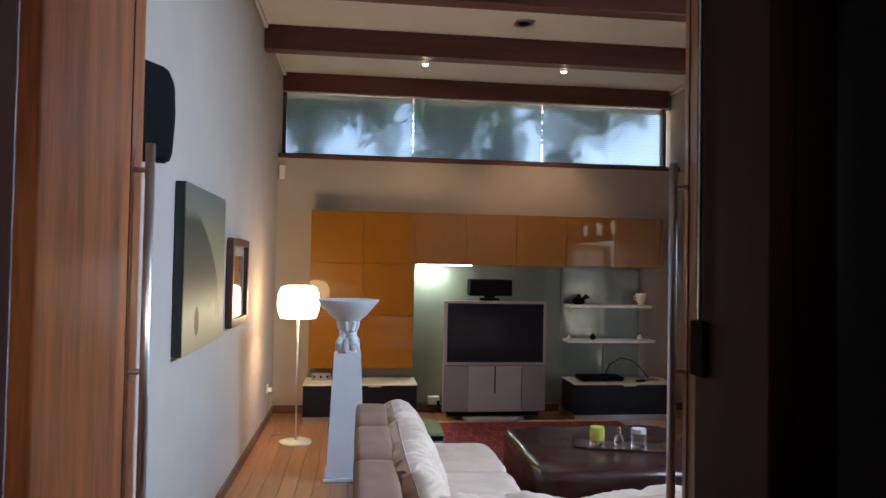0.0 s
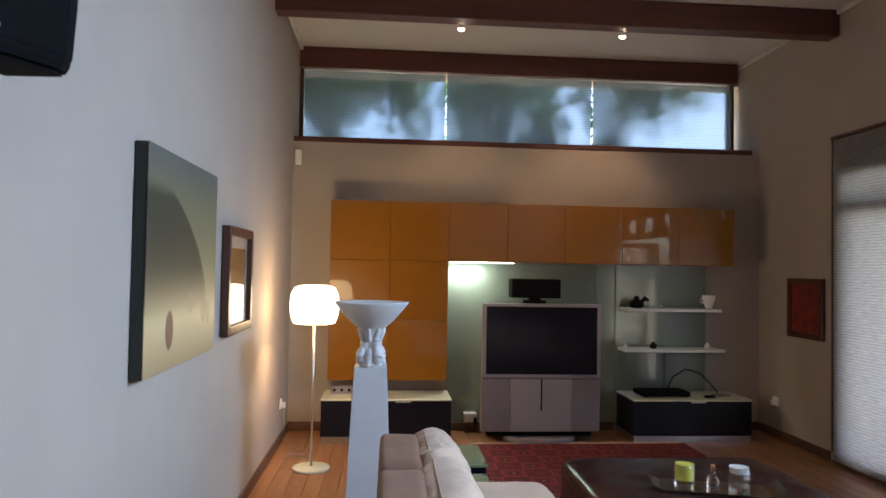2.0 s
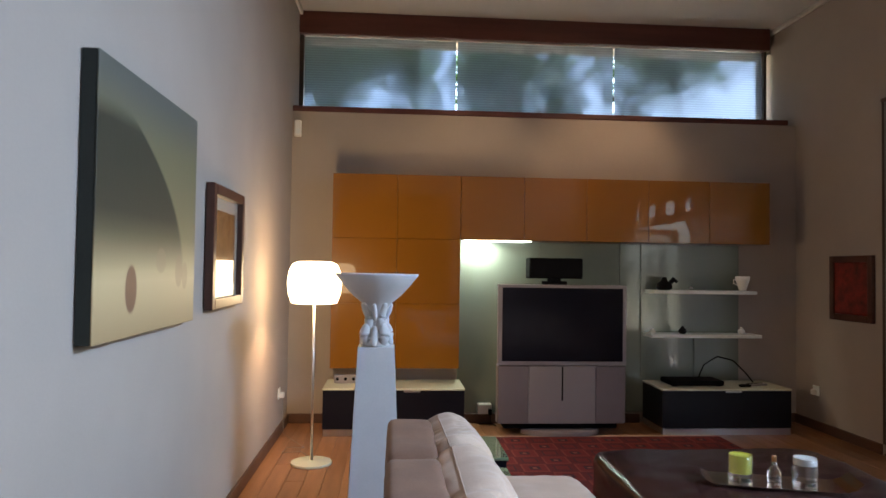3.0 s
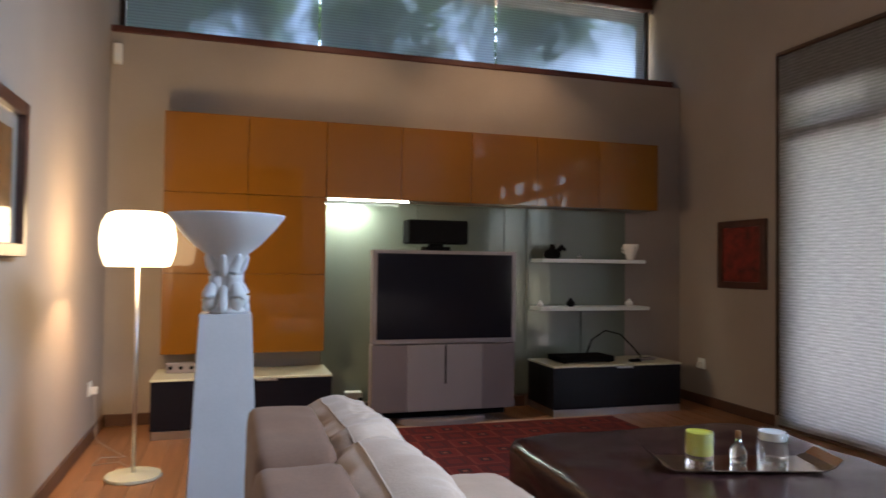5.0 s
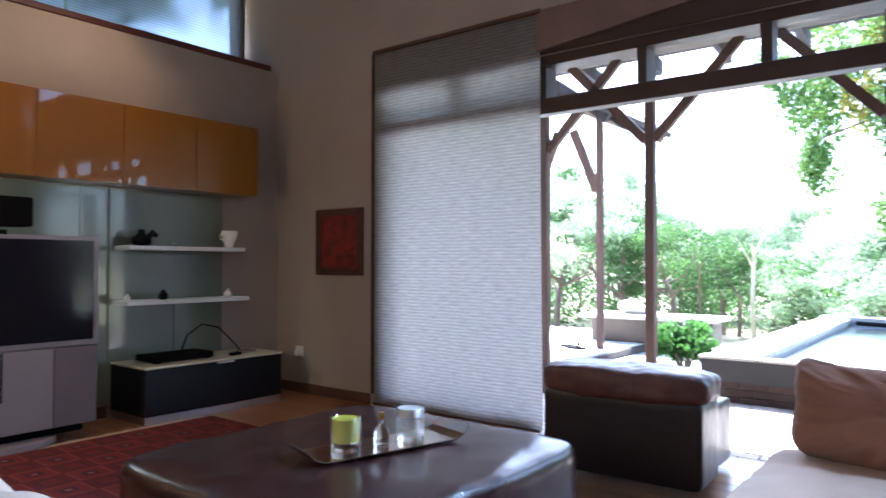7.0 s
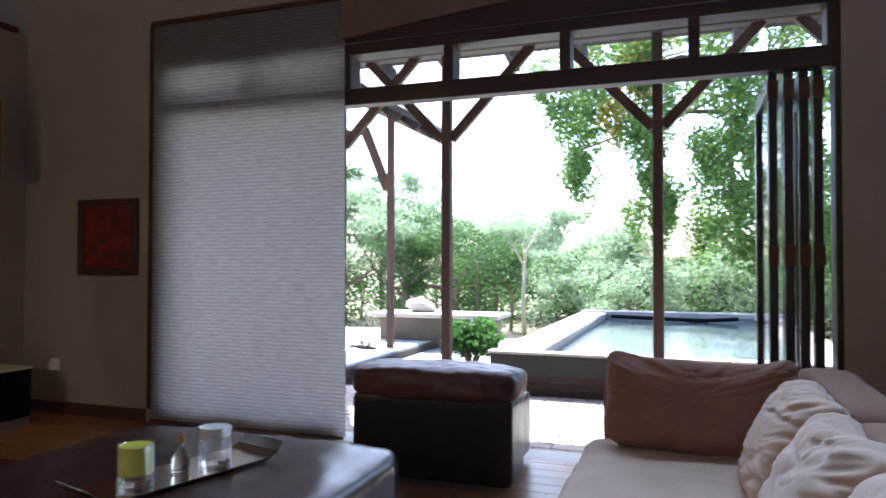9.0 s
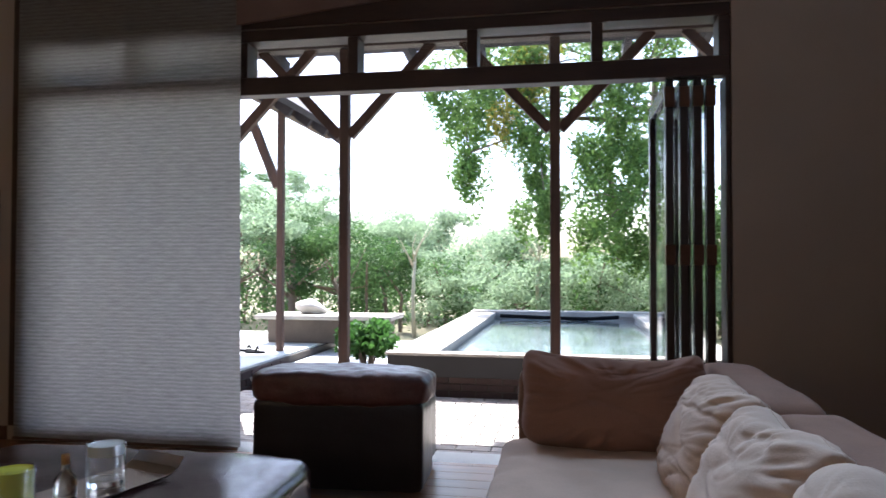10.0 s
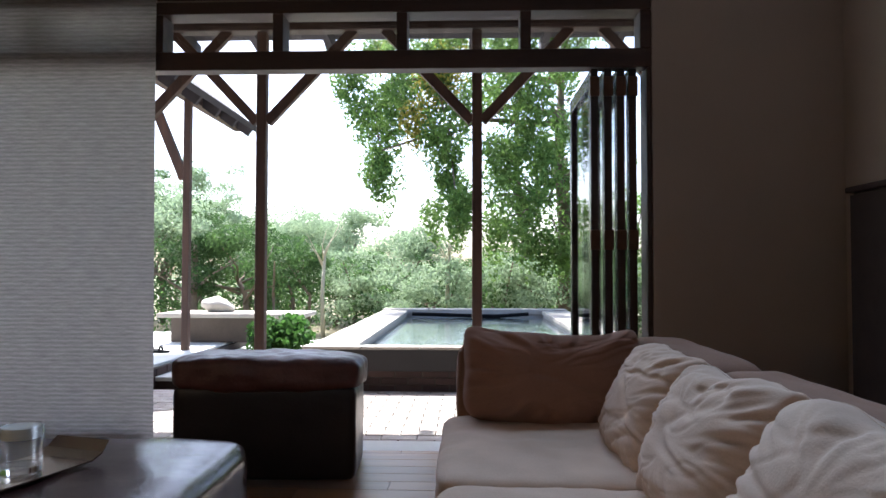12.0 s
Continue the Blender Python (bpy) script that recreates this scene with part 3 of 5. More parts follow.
# ---- television wall ----
def wall_cabinet(x0, x1, z0, z1, label):
    c = thing("wall_cabinet", ((x0 + x1) / 2, 7.39, z0), label, "cabinet", "amber wall cabinets")
    w, h = (x1 - x0) / 2, z1 - z0
    part("body", box(-w + 0.001, w - 0.001, 0.021, 0.255, 0.001, h - 0.001), "lacquer", c)
    part("door", box(-w + 0.0015, w - 0.0015, 0.0, 0.019, 0.0015, h - 0.0015, 0.0015), "lacquer", c)


AMB = "glossy amber-yellow lacquered wall cabinet door without a handle"
for x0, x1 in ((-0.30, 0.27), (0.27, 0.835)):
    for z0, z1 in ((0.53, 1.10), (1.10, 1.675), (1.675, 2.245)):
        wall_cabinet(x0, x1, z0, z1, "handleless glossy amber lacquered wall cabinet in the tall block")
cx = np.linspace(0.835, 3.695, 6)
for x0, x1 in zip(cx, cx[1:]):
    wall_cabinet(float(x0), float(x1), 1.675, 2.245, "handleless glossy amber lacquered wall cabinet in the row above the television")
gp = thing("glass_back_panel", (2.1, 7.638, 0.42), "grey-green back-painted glass panels lining the television recess", "wall panel")
for x0, x1 in ((0.84, 1.60), (1.604, 2.36), (2.364, 3.52)):
    part("panel", box(x0 - 2.1, x1 - 2.1, -0.008, 0.008, -0.32, 1.25, 0.001), "glass_panel", gp)
ll = thing("cabinet_strip_light", (1.06, 7.45, 1.652), "slim white light strip under the amber cabinets, switched on", "lamp")
part("diffuser", box(-0.2, 0.42, -0.012, 0.012, 0.012, 0.021, 0.002), "led", ll)


def low_cabinet(x0, x1, label, handle_x):
    c = thing("low_cabinet", ((x0 + x1) / 2, 7.13, 0), label, "cabinet", "low black cabinets")
    w = (x1 - x0) / 2
    part("body", box(-w, w, 0.022, 0.48, 0.06, 0.383, 0.002), "black_gloss", c)
    part("drawer_front", box(-w, w, 0, 0.020, 0.06, 0.383, 0.002), "black_gloss", c)
    part("plinth", box(-w + 0.005, w - 0.005, 0.004, 0.47, 0.001, 0.058, 0.002), "steel", c, "brushed metal plinth")
    part("top", box(-w - 0.004, w + 0.004, -0.006, 0.485, 0.385, 0.400, 0.002), "white_glass", c, "cream glass top")
    part("handle", box(handle_x - 0.07, handle_x + 0.07, -0.018, -0.001, 0.37, 0.383, 0.002), "steel", c)


low_cabinet(-0.33, 0.86, "low glossy black cabinet with cream glass top under amber cabinets", 0.15)
low_cabinet(2.585, 3.745, "low glossy black cabinet with cream glass top under white shelves", 0.05)

tv = thing("television", (1.70, 7.13, 0.0), "large silver rear-projection television with a dark screen, switched off", "television")
part("upper_case", box(-0.55, 0.55, 0.012, 0.12, 0.60, 1.288, 0.006), "silver", tv)
part("screen_bezel", box(-0.56, 0.56, -0.006, 0.010, 0.60, 1.288, 0.004), "silver", tv)
part("screen", box(-0.525, 0.525, -0.012, -0.0065, 0.635, 1.262, 0.002), "screen", tv, "dark glossy screen")
part("lower_case", box(-0.555, 0.555, 0.012, 0.13, 0.10, 0.596, 0.006), "silver", tv)
part("rear_case", box(-0.45, 0.45, 0.131, 0.36, 0.10, 0.58, 0.02), "black", tv)
for x0, x1 in ((-0.555, -0.292), (0.292, 0.555)):
    part("speaker_grille", box(x0, x1, -0.004, 0.0115, 0.105, 0.592, 0.004), "grille", tv)
part("centre_panel", box(-0.290, 0.290, -0.008, 0.0115, 0.105, 0.592, 0.003), "silver", tv)
part("groove", box(-0.007, 0.007, -0.0105, -0.0085, 0.30, 0.59, 0.001), "black", tv)
part("rear_hood", box(-0.40, 0.40, 0.202, 0.42, 0.62, 1.10, 0.02), "black", tv)
part("base", box(-0.50, 0.50, 0.05, 0.36, 0.052, 0.098, 0.01), "black", tv)
ft = bmesh.new()
lathe([(0.33, 0.004), (0.345, 0.010), (0.345, 0.042), (0.33, 0.050)], 48, ft, (0, 0.09), 0.5)
part("foot", ft, "silver", tv, "curved metal foot")

cs = thing("centre_speaker", (1.655, 7.27, 1.288), "black centre loudspeaker on a small stand above the television", "speaker")
part("stand", box(-0.10, 0.10, -0.06, 0.06, 0.001, 0.03, 0.004), "black", cs)
part("neck", box(-0.055, 0.055, -0.03, 0.03, 0.031, 0.052, 0.002), "black", cs)
part("cabinet", box(-0.235, 0.235, -0.08, 0.10, 0.053, 0.232, 0.01), "black", cs)
part("grille", box(-0.225, 0.225, -0.086, -0.081, 0.063, 0.222, 0.002), "black", cs)


def shelf(x0, x1, z, label):
    s = thing("wall_shelf", ((x0 + x1) / 2, 7.5, z), label, "shelf", "white wall shelves")
    w = (x1 - x0) / 2
    part("board", box(-w, w, -0.11, 0.128, 0, 0.03, 0.002), "shelf", s)
    return s


shelf(2.60, 3.575, 1.215, "white floating wall shelf with ornaments, above another")
shelf(2.59, 3.62, 0.815, "white floating wall shelf with small ornaments")
sv = thing("shelf_stile", (2.585, 7.60, 0.42), "pale upright strip behind the white shelves", "shelf support")
part("strip", box(-0.022, 0.022, 0.012, 0.026, 0, 1.25, 0.001), "glass_panel", sv)
sv2 = thing("shelf_stile", (3.10, 7.60, 0.42), "short pale upright strip below the lower white shelf", "shelf support")
part("strip", box(-0.02, 0.02, 0.012, 0.026, 0, 0.38, 0.001), "glass_panel", sv2)
cup = thing("white_cup", (3.47, 7.46, 1.246), "small white tapered ceramic cup on the upper shelf", "cup")
part("bowl", lathe([(0.022, 0), (0.03, 0.004), (0.045, 0.05), (0.062, 0.10), (0.064, 0.135), (0.058, 0.135), (0.05, 0.08), (0.0, 0.02)], 28), "white", cup, smooth=True)
part("handle", tube([(-0.055, 0, 0.11), (-0.085, 0, 0.10), (-0.085, 0, 0.07), (-0.052, 0, 0.055)], 0.006, 8), "white", cup, smooth=True)
orn = thing("dark_ornament", (2.73, 7.47, 1.246), "dark squat ornament on the upper shelf", "ornament")
part("body", lathe([(0.05, 0), (0.075, 0.02), (0.07, 0.06), (0.03, 0.085), (0.02, 0.12)], 20, None, (0, 0), 0.7), "black", orn, smooth=True)
part("ear", tube([(0.04, 0, 0.05), (0.09, 0, 0.10), (0.12, 0, 0.075)], [0.02, 0.025, 0.015], 8), "black", orn, smooth=True)
for x, z, r, mt, nm in ((2.90, 0.846, 0.035, "black", "small dark pot on the lower shelf"), (3.46, 0.846, 0.032, "white", "small pale pot on the lower shelf"), (2.62, 0.846, 0.024, "white", "tiny pale ornament on the lower shelf"), (2.98, 1.246, 0.02, "glass", "small clear glass ornament on the upper shelf")):
    o = thing("small_pot", (x, 7.46, z), nm, "ornament", "small pots on the shelves")
    part("body", lathe([(r * 0.7, 0), (r, r * 0.5), (r, r * 1.1), (r * 0.5, r * 1.5)], 18), mt, o, smooth=True)
    part("lid", lathe([(r * 0.5, r * 1.52), (r * 0.45, r * 1.8), (r * 0.15, r * 2.1)], 14), mt, o, smooth=True)
dv = thing("disc_player", (2.95, 7.36, 0.401), "slim black disc player on the low cabinet", "media player")
part("case", box(-0.24, 0.24, -0.12, 0.14, 0.008, 0.05, 0.004), "black", dv)
for x in (-0.2, 0.2):
    part("foot", box(x - 0.02, x + 0.02, -0.1, -0.06, 0, 0.0075), "black", dv)
part("cable", tube([(0.10, 0.10, 0.04), (0.16, 0.12, 0.16), (0.30, 0.14, 0.235), (0.45, 0.14, 0.20), (0.56, 0.12, 0.09), (0.60, 0.06, 0.012)], 0.006, 8), "black", dv, smooth=True)
for x, y, w in ((3.50, 7.30, 0.12), (3.38, 7.24, 0.05)):
    r_ = thing("remote_control", (x, y, 0.401), "silver and black remote control lying on the low cabinet", "remote control", "remote controls", rz=12)
    part("case", box(-w, w, -0.025, 0.025, 0, 0.02, 0.004), "silver" if w > 0.1 else "black", r_)
    part("keys", box(-w * 0.7, w * 0.7, -0.012, 0.012, 0.0205, 0.023, 0.001), "black", r_)
ps = thing("power_strip", (-0.16, 7.42, 0.401), "white power strip with sockets on the low cabinet", "power strip")
part("case", box(-0.10, 0.10, -0.03, 0.03, 0, 0.07, 0.006), "silver", ps)
for x in (-0.07, 0.0, 0.07):
    part("socket", lathe([(0.014, 0), (0.014, 0.002)], 14), "black", ps, loc=(x, -0.0335, 0.037)).rotation_euler = (radians(90), 0, 0)
bx2 = thing("white_plug_box", (1.09, 7.56, 0.0), "white multi-plug adaptor box beside the television", "socket")
part("case", box(-0.065, 0.065, -0.03, 0.055, 0.10, 0.19, 0.006), "white", bx2)
part("plug", box(0.03, 0.06, -0.062, -0.031, 0.10, 0.15, 0.004), "black", bx2)
part("cable", tube([(0.045, -0.045, 0.10), (0.05, -0.07, 0.03), (0.10, -0.06, 0.004)], 0.004, 6), "black", bx2)
al = thing("motion_sensor", (XL + 0.055, 7.615, 2.60), "small white motion sensor high in the corner", "sensor")
part("case", box(-0.03, 0.03, -0.02, 0.025, 0, 0.15, 0.008), "white", al)
part("lens", box(-0.02, 0.02, -0.026, -0.021, 0.02, 0.07, 0.002), "shelf", al)
for loc, rz in (((XL + 0.001, 7.15, 0.30), 90), ((XR - 0.001, 7.32, 0.30), -90)):
    so = thing("wall_socket", loc, "white wall socket above the skirting", "socket", "wall sockets", rz)
    part("plate", box(-0.045, 0.045, -0.012, -0.001, 0.01, 0.10, 0.003), "shelf", so)
    part("plug", box(-0.02, 0.02, -0.05, -0.0125, 0.02, 0.065, 0.004), "white", so)

# ---- ceiling fittings ----
for x in (0.84, 2.26):
    sp = thing("ceiling_spotlight", (x, 6.60, 3.69), "small white spotlight fixed to the dark beam, switched on", "lamp", "spotlights on the beam")
    part("bracket", box(-0.015, 0.015, -0.078, -0.02, 0.085, 0.10, 0.002), "white", sp)
    part("arm", tube([(0, -0.03, 0.085), (0, 0, 0.04)], 0.006, 8), "white", sp)
    part("head", lathe([(0.02, 0.035), (0.033, 0.0), (0.033, -0.03), (0.028, -0.03), (0.022, 0.0)], 20), "white", sp, smooth=True)
    part("bulb", lathe([(0.02, -0.033), (0.026, -0.035), (0.012, -0.042)], 16), "spotglow", sp, smooth=True)
dl = thing("downlight", (1.68, 5.93, CZ - 0.012), "small square recessed downlight, switched off", "lamp")
part("frame", box(-0.085, 0.085, -0.085, 0.085, 0, 0.0115, 0.003), "steel", dl)
part("lamp", lathe([(0.05, -0.004), (0.055, -0.001), (0.03, -0.0005)], 24), "black", dl)

# ---- left wall ----
sk_ = thing("wall_speaker", (XL + 0.16, 2.16, 1.98), "black wall-mounted loudspeaker with rounded edges", "speaker", rz=-22)
prof = [(-0.11, 0.13), (0.10, 0.11), (0.125, 0.06), (0.11, -0.10), (-0.11, -0.13)]
b = bmesh.new()
rings = []
for z, s in ((0, 0.86), (0.03, 0.95), (0.16, 1.0), (0.27, 0.97), (0.32, 0.82)):
    rings.append([b.verts.new((px * s, py * s, z + 0.02 * (px < 0))) for px, py in prof])
for r0, r1 in zip(rings, rings[1:]):
    for i in range(5):
        b.faces.new((r0[i], r1[i], r1[(i + 1) % 5], r0[(i + 1) % 5]))
b.faces.new(rings[0]), b.faces.new(list(reversed(rings[-1])))
bmesh.ops.recalc_face_normals(b, faces=b.faces[:])
bmesh.ops.bevel(b, geom=b.edges[:], offset=0.008, segments=2, affect="EDGES")
part("cabinet", b, "black", sk_)
part("bracket", box(-0.16, -0.10, -0.03, 0.03, 0.12, 0.18, 0.004), "black", sk_)
part("badge", lathe([(0.010, 0), (0.010, 0.003)], 14), "silver", sk_, loc=(0.112, -0.09, 0.05)).rotation_euler = (0, radians(90), 0)


def painted_hill():
    """The large painting: olive sky, a dark hill, pale grass, a brown and some faint grazing shapes."""
    m = mat("hill_painting", (0.2, 0.17, 0.09), 0.55, 0.25, 5, 60, 0.25)
    nt = m.node_tree
    n, l = nt.nodes, nt.links
    b_ = n["Principled BSDF"]
    tc = n.new("ShaderNodeTexCoord")
    sx = n.new("ShaderNodeSeparateXYZ")
    l.new(tc.outputs["Object"], sx.inputs[0])

    def op(kind, a, b=None, c=None):
        q = n.new("ShaderNodeMath")
        q.operation = kind
        for i, v in enumerate((a, b, c)):
            if v is None:
                continue
            if isinstance(v, (int, float)):
                q.inputs[i].default_value = v
            else:
                l.new(v, q.inputs[i])
        return q.outputs[0]

    y, z = sx.outputs["Y"], sx.outputs["Z"]
    up = n.new("ShaderNodeValToRGB")
    e = up.color_ramp.elements
    e[0].position, e[0].color = 0.0, (0.34, 0.235, 0.115, 1)
    e[1].position, e[1].color = 1.0, (0.10, 0.10, 0.08, 1)
    for p_, c_ in ((0.22, (0.50, 0.38, 0.20)), (0.42, (0.21, 0.165, 0.075)), (0.8, (0.15, 0.135, 0.07))):
        q = e.new(p_)
        q.color = (*c_, 1)
    l.new(op("DIVIDE", z, 0.85), up.inputs[0])
    # hill: left of a curve falling to the right
    edge = op("SUBTRACT", op("SUBTRACT", 0.90, op("MULTIPLY", op("POWER", op("MAXIMUM", op("DIVIDE", z, 0.74), 0.01), 3.0), 0.60)), y)
    inside = n.new("ShaderNodeMapRange")
    inside.inputs[1].default_value, inside.inputs[2].default_value = -0.01, 0.02
    l.new(edge, inside.inputs[0])
    low = n.new("ShaderNodeMapRange")
    low.inputs[1].default_value, low.inputs[2].default_value = 0.22, 0.42
    l.new(z, low.inputs[0])
    top_ = n.new("ShaderNodeMapRange")
    top_.inputs[1].default_value, top_.inputs[2].default_value, top_.inputs[3].default_value, top_.inputs[4].default_value = 0.70, 0.76, 1, 0
    l.new(z, top_.inputs[0])
    hill = n.new("ShaderNodeMix")
    hill.data_type = "RGBA"
    l.new(op("MULTIPLY", op("MULTIPLY", inside.outputs[0], low.outputs[0]), top_.outputs[0]), hill.inputs["Factor"])
    l.new(up.outputs[0], hill.inputs["A"])
    hill.inputs["B"].default_value = (0.035, 0.034, 0.020, 1)
    last = hill.outputs["Result"]
    for cy, cz_, ry, rz_, col, k in ((0.30, 0.16, 0.055, 0.085, (0.14, 0.055, 0.03), 0.9), (0.60, 0.26, 0.06, 0.05, (0.30, 0.20, 0.11), 0.4), (0.82, 0.22, 0.05, 0.07, (0.28, 0.18, 0.10), 0.45), (0.90, 0.20, 0.04, 0.06, (0.28, 0.18, 0.10), 0.4)):
        dd = op("ADD", op("POWER", op("DIVIDE", op("ABSOLUTE", op("SUBTRACT", y, cy)), ry), 2.0), op("POWER", op("DIVIDE", op("ABSOLUTE", op("SUBTRACT", z, cz_)), rz_), 2.0))
        mr = n.new("ShaderNodeMapRange")
        mr.inputs[1].default_value, mr.inputs[2].default_value, mr.inputs[3].default_value, mr.inputs[4].default_value = 0.75, 1.05, k, 0
        l.new(dd, mr.inputs[0])
        mx = n.new("ShaderNodeMix")
        mx.data_type = "RGBA"
        l.new(mr.outputs[0], mx.inputs["Factor"])
        l.new(last, mx.inputs["A"])
        mx.inputs["B"].default_value = (*col, 1)
        last = mx.outputs["Result"]
    l.new(last, b_.inputs["Base Color"])
    return m


M["hill"] = painted_hill()
pt = thing("hill_painting", (XL + 0.003, 3.38, 1.17), "large unframed painting of a dark hill over pale grassland", "painting")
part("canvas", box(0.047, 0.051, 0.0, 1.04, 0, 0.89, 0.001), "hill", pt)
part("stretcher", box(0.0, 0.046, 0.001, 1.039, 0.001, 0.889, 0.002), "canvas_edge", pt)


def framed(name, loc, w, h, d, label, rz, inner, board, wood="frame_wood", lean=0):
    f = thing(name, loc, label, "picture", rz=rz)
    f.rotation_euler[0] = radians(lean)
    t = 0.055
    for nm, b4 in (("frame_side", (-w / 2, -w / 2 + t, 0, h)), ("frame_side", (w / 2 - t, w / 2, 0, h)), ("frame_rail", (-w / 2 + t + 0.001, w / 2 - t - 0.001, 0, t)), ("frame_rail", (-w / 2 + t + 0.001, w / 2 - t - 0.001, h - t, h))):
        part(nm, box(b4[0], b4[1], -d, -0.001, b4[2], b4[3], 0.006, seg=2), wood, f)
    if board:
        part("mount", box(-w / 2 + t, w / 2 - t, -0.014, -0.008, t, h - t), "mat_board", f)
        part("print", box(-w / 2 + t + 0.07, w / 2 - t - 0.07, -0.0165, -0.0145, t + 0.07, h - t - 0.07), inner, f)
        part("pane", box(-w / 2 + t, w / 2 - t, -0.021, -0.0185, t, h - t), "pane", f)
    else:
        part("canvas", box(-w / 2 + t, w / 2 - t, -0.020, -0.008, t, h - t, 0.002), inner, f)
    return f


framed("framed_print", (XL + 0.004, 5.12, 1.19), 0.70, 0.64, 0.045, "dark walnut framed sepia print behind glass that mirrors the lamp", 90, "print_brown", True)
rp = framed("framed_painting", (XR - 0.003, 6.815, 1.02), 0.54, 0.55, 0.035, "small framed dark red painting of flowers", -90, "red_canvas", False)

# ---- floor lamp and pedestal ----
fl = thing("floor_lamp", (-0.325, 6.33, 0.0), "floor lamp with glowing opal glass shade on a steel stem", "lamp")
part("base", lathe([(0.145, 0.001), (0.148, 0.006), (0.145, 0.018), (0.02, 0.024), (0.012, 0.03)], 40), "white_glass", fl, "cream round foot", smooth=False)
part("stem", lathe([(0.010, 0.028), (0.010, 1.18)], 16), "steel", fl, smooth=True)
shade_ = part("shade", lathe([(0.150, 1.150), (0.165, 1.155), (0.188, 1.22), (0.195, 1.30), (0.186, 1.38), (0.160, 1.435), (0.12, 1.452), (0.06, 1.455), (0.06, 1.452), (0.12, 1.447), (0.155, 1.43), (0.180, 1.375), (0.189, 1.30), (0.182, 1.22), (0.160, 1.16), (0.146, 1.152)], 48), "shade", fl, "glowing opal glass shade", smooth=True)
shade_.visible_shadow = False
cb = thing("lamp_cable", (-0.34, 6.35, 0.002), "thin pale cable coiled on the floor beside the lamp", "cable")
part("cable", tube([(0, 0.1, 0.004), (-0.10, 0.30, 0.004), (-0.24, 0.25, 0.004), (-0.22, 0.42, 0.004), (-0.08, 0.40, 0.004), (-0.20, 0.62, 0.004), (-0.31, 0.80, 0.02), (-0.325, 0.80, 0.33)], 0.003, 6), "cable", cb, smooth=True)

pd = thing("plaster_pedestal", (0.15, 5.29, 0.0), "tall white tapered plaster pedestal", "pedestal")
b = bmesh.new()
rr = []
part("plinth", box(-0.165, 0.165, -0.165, 0.165, 0.001, 0.026, 0.004), "stone", pd)
for z, s in ((0.026, 0.148), (0.955, 0.104), (0.965, 0.104)):
    rr.append([b.verts.new((sx * s, sy * s, z + 0.001)) for sx, sy in ((-1, -1), (1, -1), (1, 1), (-1, 1))])
for r0, r1 in zip(rr, rr[1:]):
    for i in range(4):
        b.faces.new((r0[i], r0[(i + 1) % 4], r1[(i + 1) % 4], r1[i]))
b.faces.new(list(reversed(rr[0]))), b.faces.new(rr[-1])
bmesh.ops.bevel(b, geom=[e for e in b.edges], offset=0.004, segments=2, affect="EDGES")
part("shaft", b, "stone", pd)
bw = thing("figure_bowl", (0.15, 5.27, 0.967), "white cast bowl held up by crouching abstract figures, on the pedestal", "statue")
b = lathe([(0.075, 0.0), (0.085, 0.01), (0.07, 0.03), (0.055, 0.09), (0.05, 0.15), (0.062, 0.20), (0.085, 0.245), (0.14, 0.29), (0.19, 0.345), (0.238, 0.405), (0.240, 0.414), (0.228, 0.414), (0.16, 0.35), (0.06, 0.30), (0.0, 0.295)], 48)
for k in range(4):
    a = k * math.pi / 2 + 0.6
    c, s = math.cos(a), math.sin(a)
    limb([(0.070 * c, 0.070 * s, 0.03), (0.080 * c, 0.080 * s, 0.07), (0.066 * c, 0.066 * s, 0.115)], [0.026, 0.033, 0.022], b)
    limb([(0.040 * c, 0.040 * s, 0.09), (0.050 * c, 0.050 * s, 0.15), (0.056 * c, 0.056 * s, 0.19), (0.080 * c, 0.080 * s, 0.24)], [0.032, 0.030, 0.022, 0.016], b)
    a += 0.8
    c, s = math.cos(a), math.sin(a)
    limb([(0.082 * c, 0.082 * s, 0.018), (0.070 * c, 0.070 * s, 0.05), (0.050 * c, 0.050 * s, 0.10)], [0.018, 0.024, 0.020], b)
    limb([(0.045 * c, 0.045 * s, 0.16), (0.068 * c, 0.068 * s, 0.19), (0.082 * c, 0.082 * s, 0.235)], [0.012, 0.014, 0.012], b)
part("cast", b, "stone", bw, smooth=True)

# ---- corner sofa ----
sofa = thing("corner_sofa", (0.22, 2.30, 0.0), "large beige suede corner sofa with loose cushions", "sofa")


def block(name, x0, x1, y0, y1, z0, z1, material="sofa", label="", seed=0, puff=0.012, n=12, parent=None, wr=0.004, rnd=0.9, power=9.0):
    bm = soft_block(x1 - x0, y1 - y0, z1 - z0, n, rnd, puff, wr, seed, power)
    return part(name, bm, material, parent or sofa, label, ((x0 + x1) / 2 - 0.22, (y0 + y1) / 2 - 2.30, z0), True)


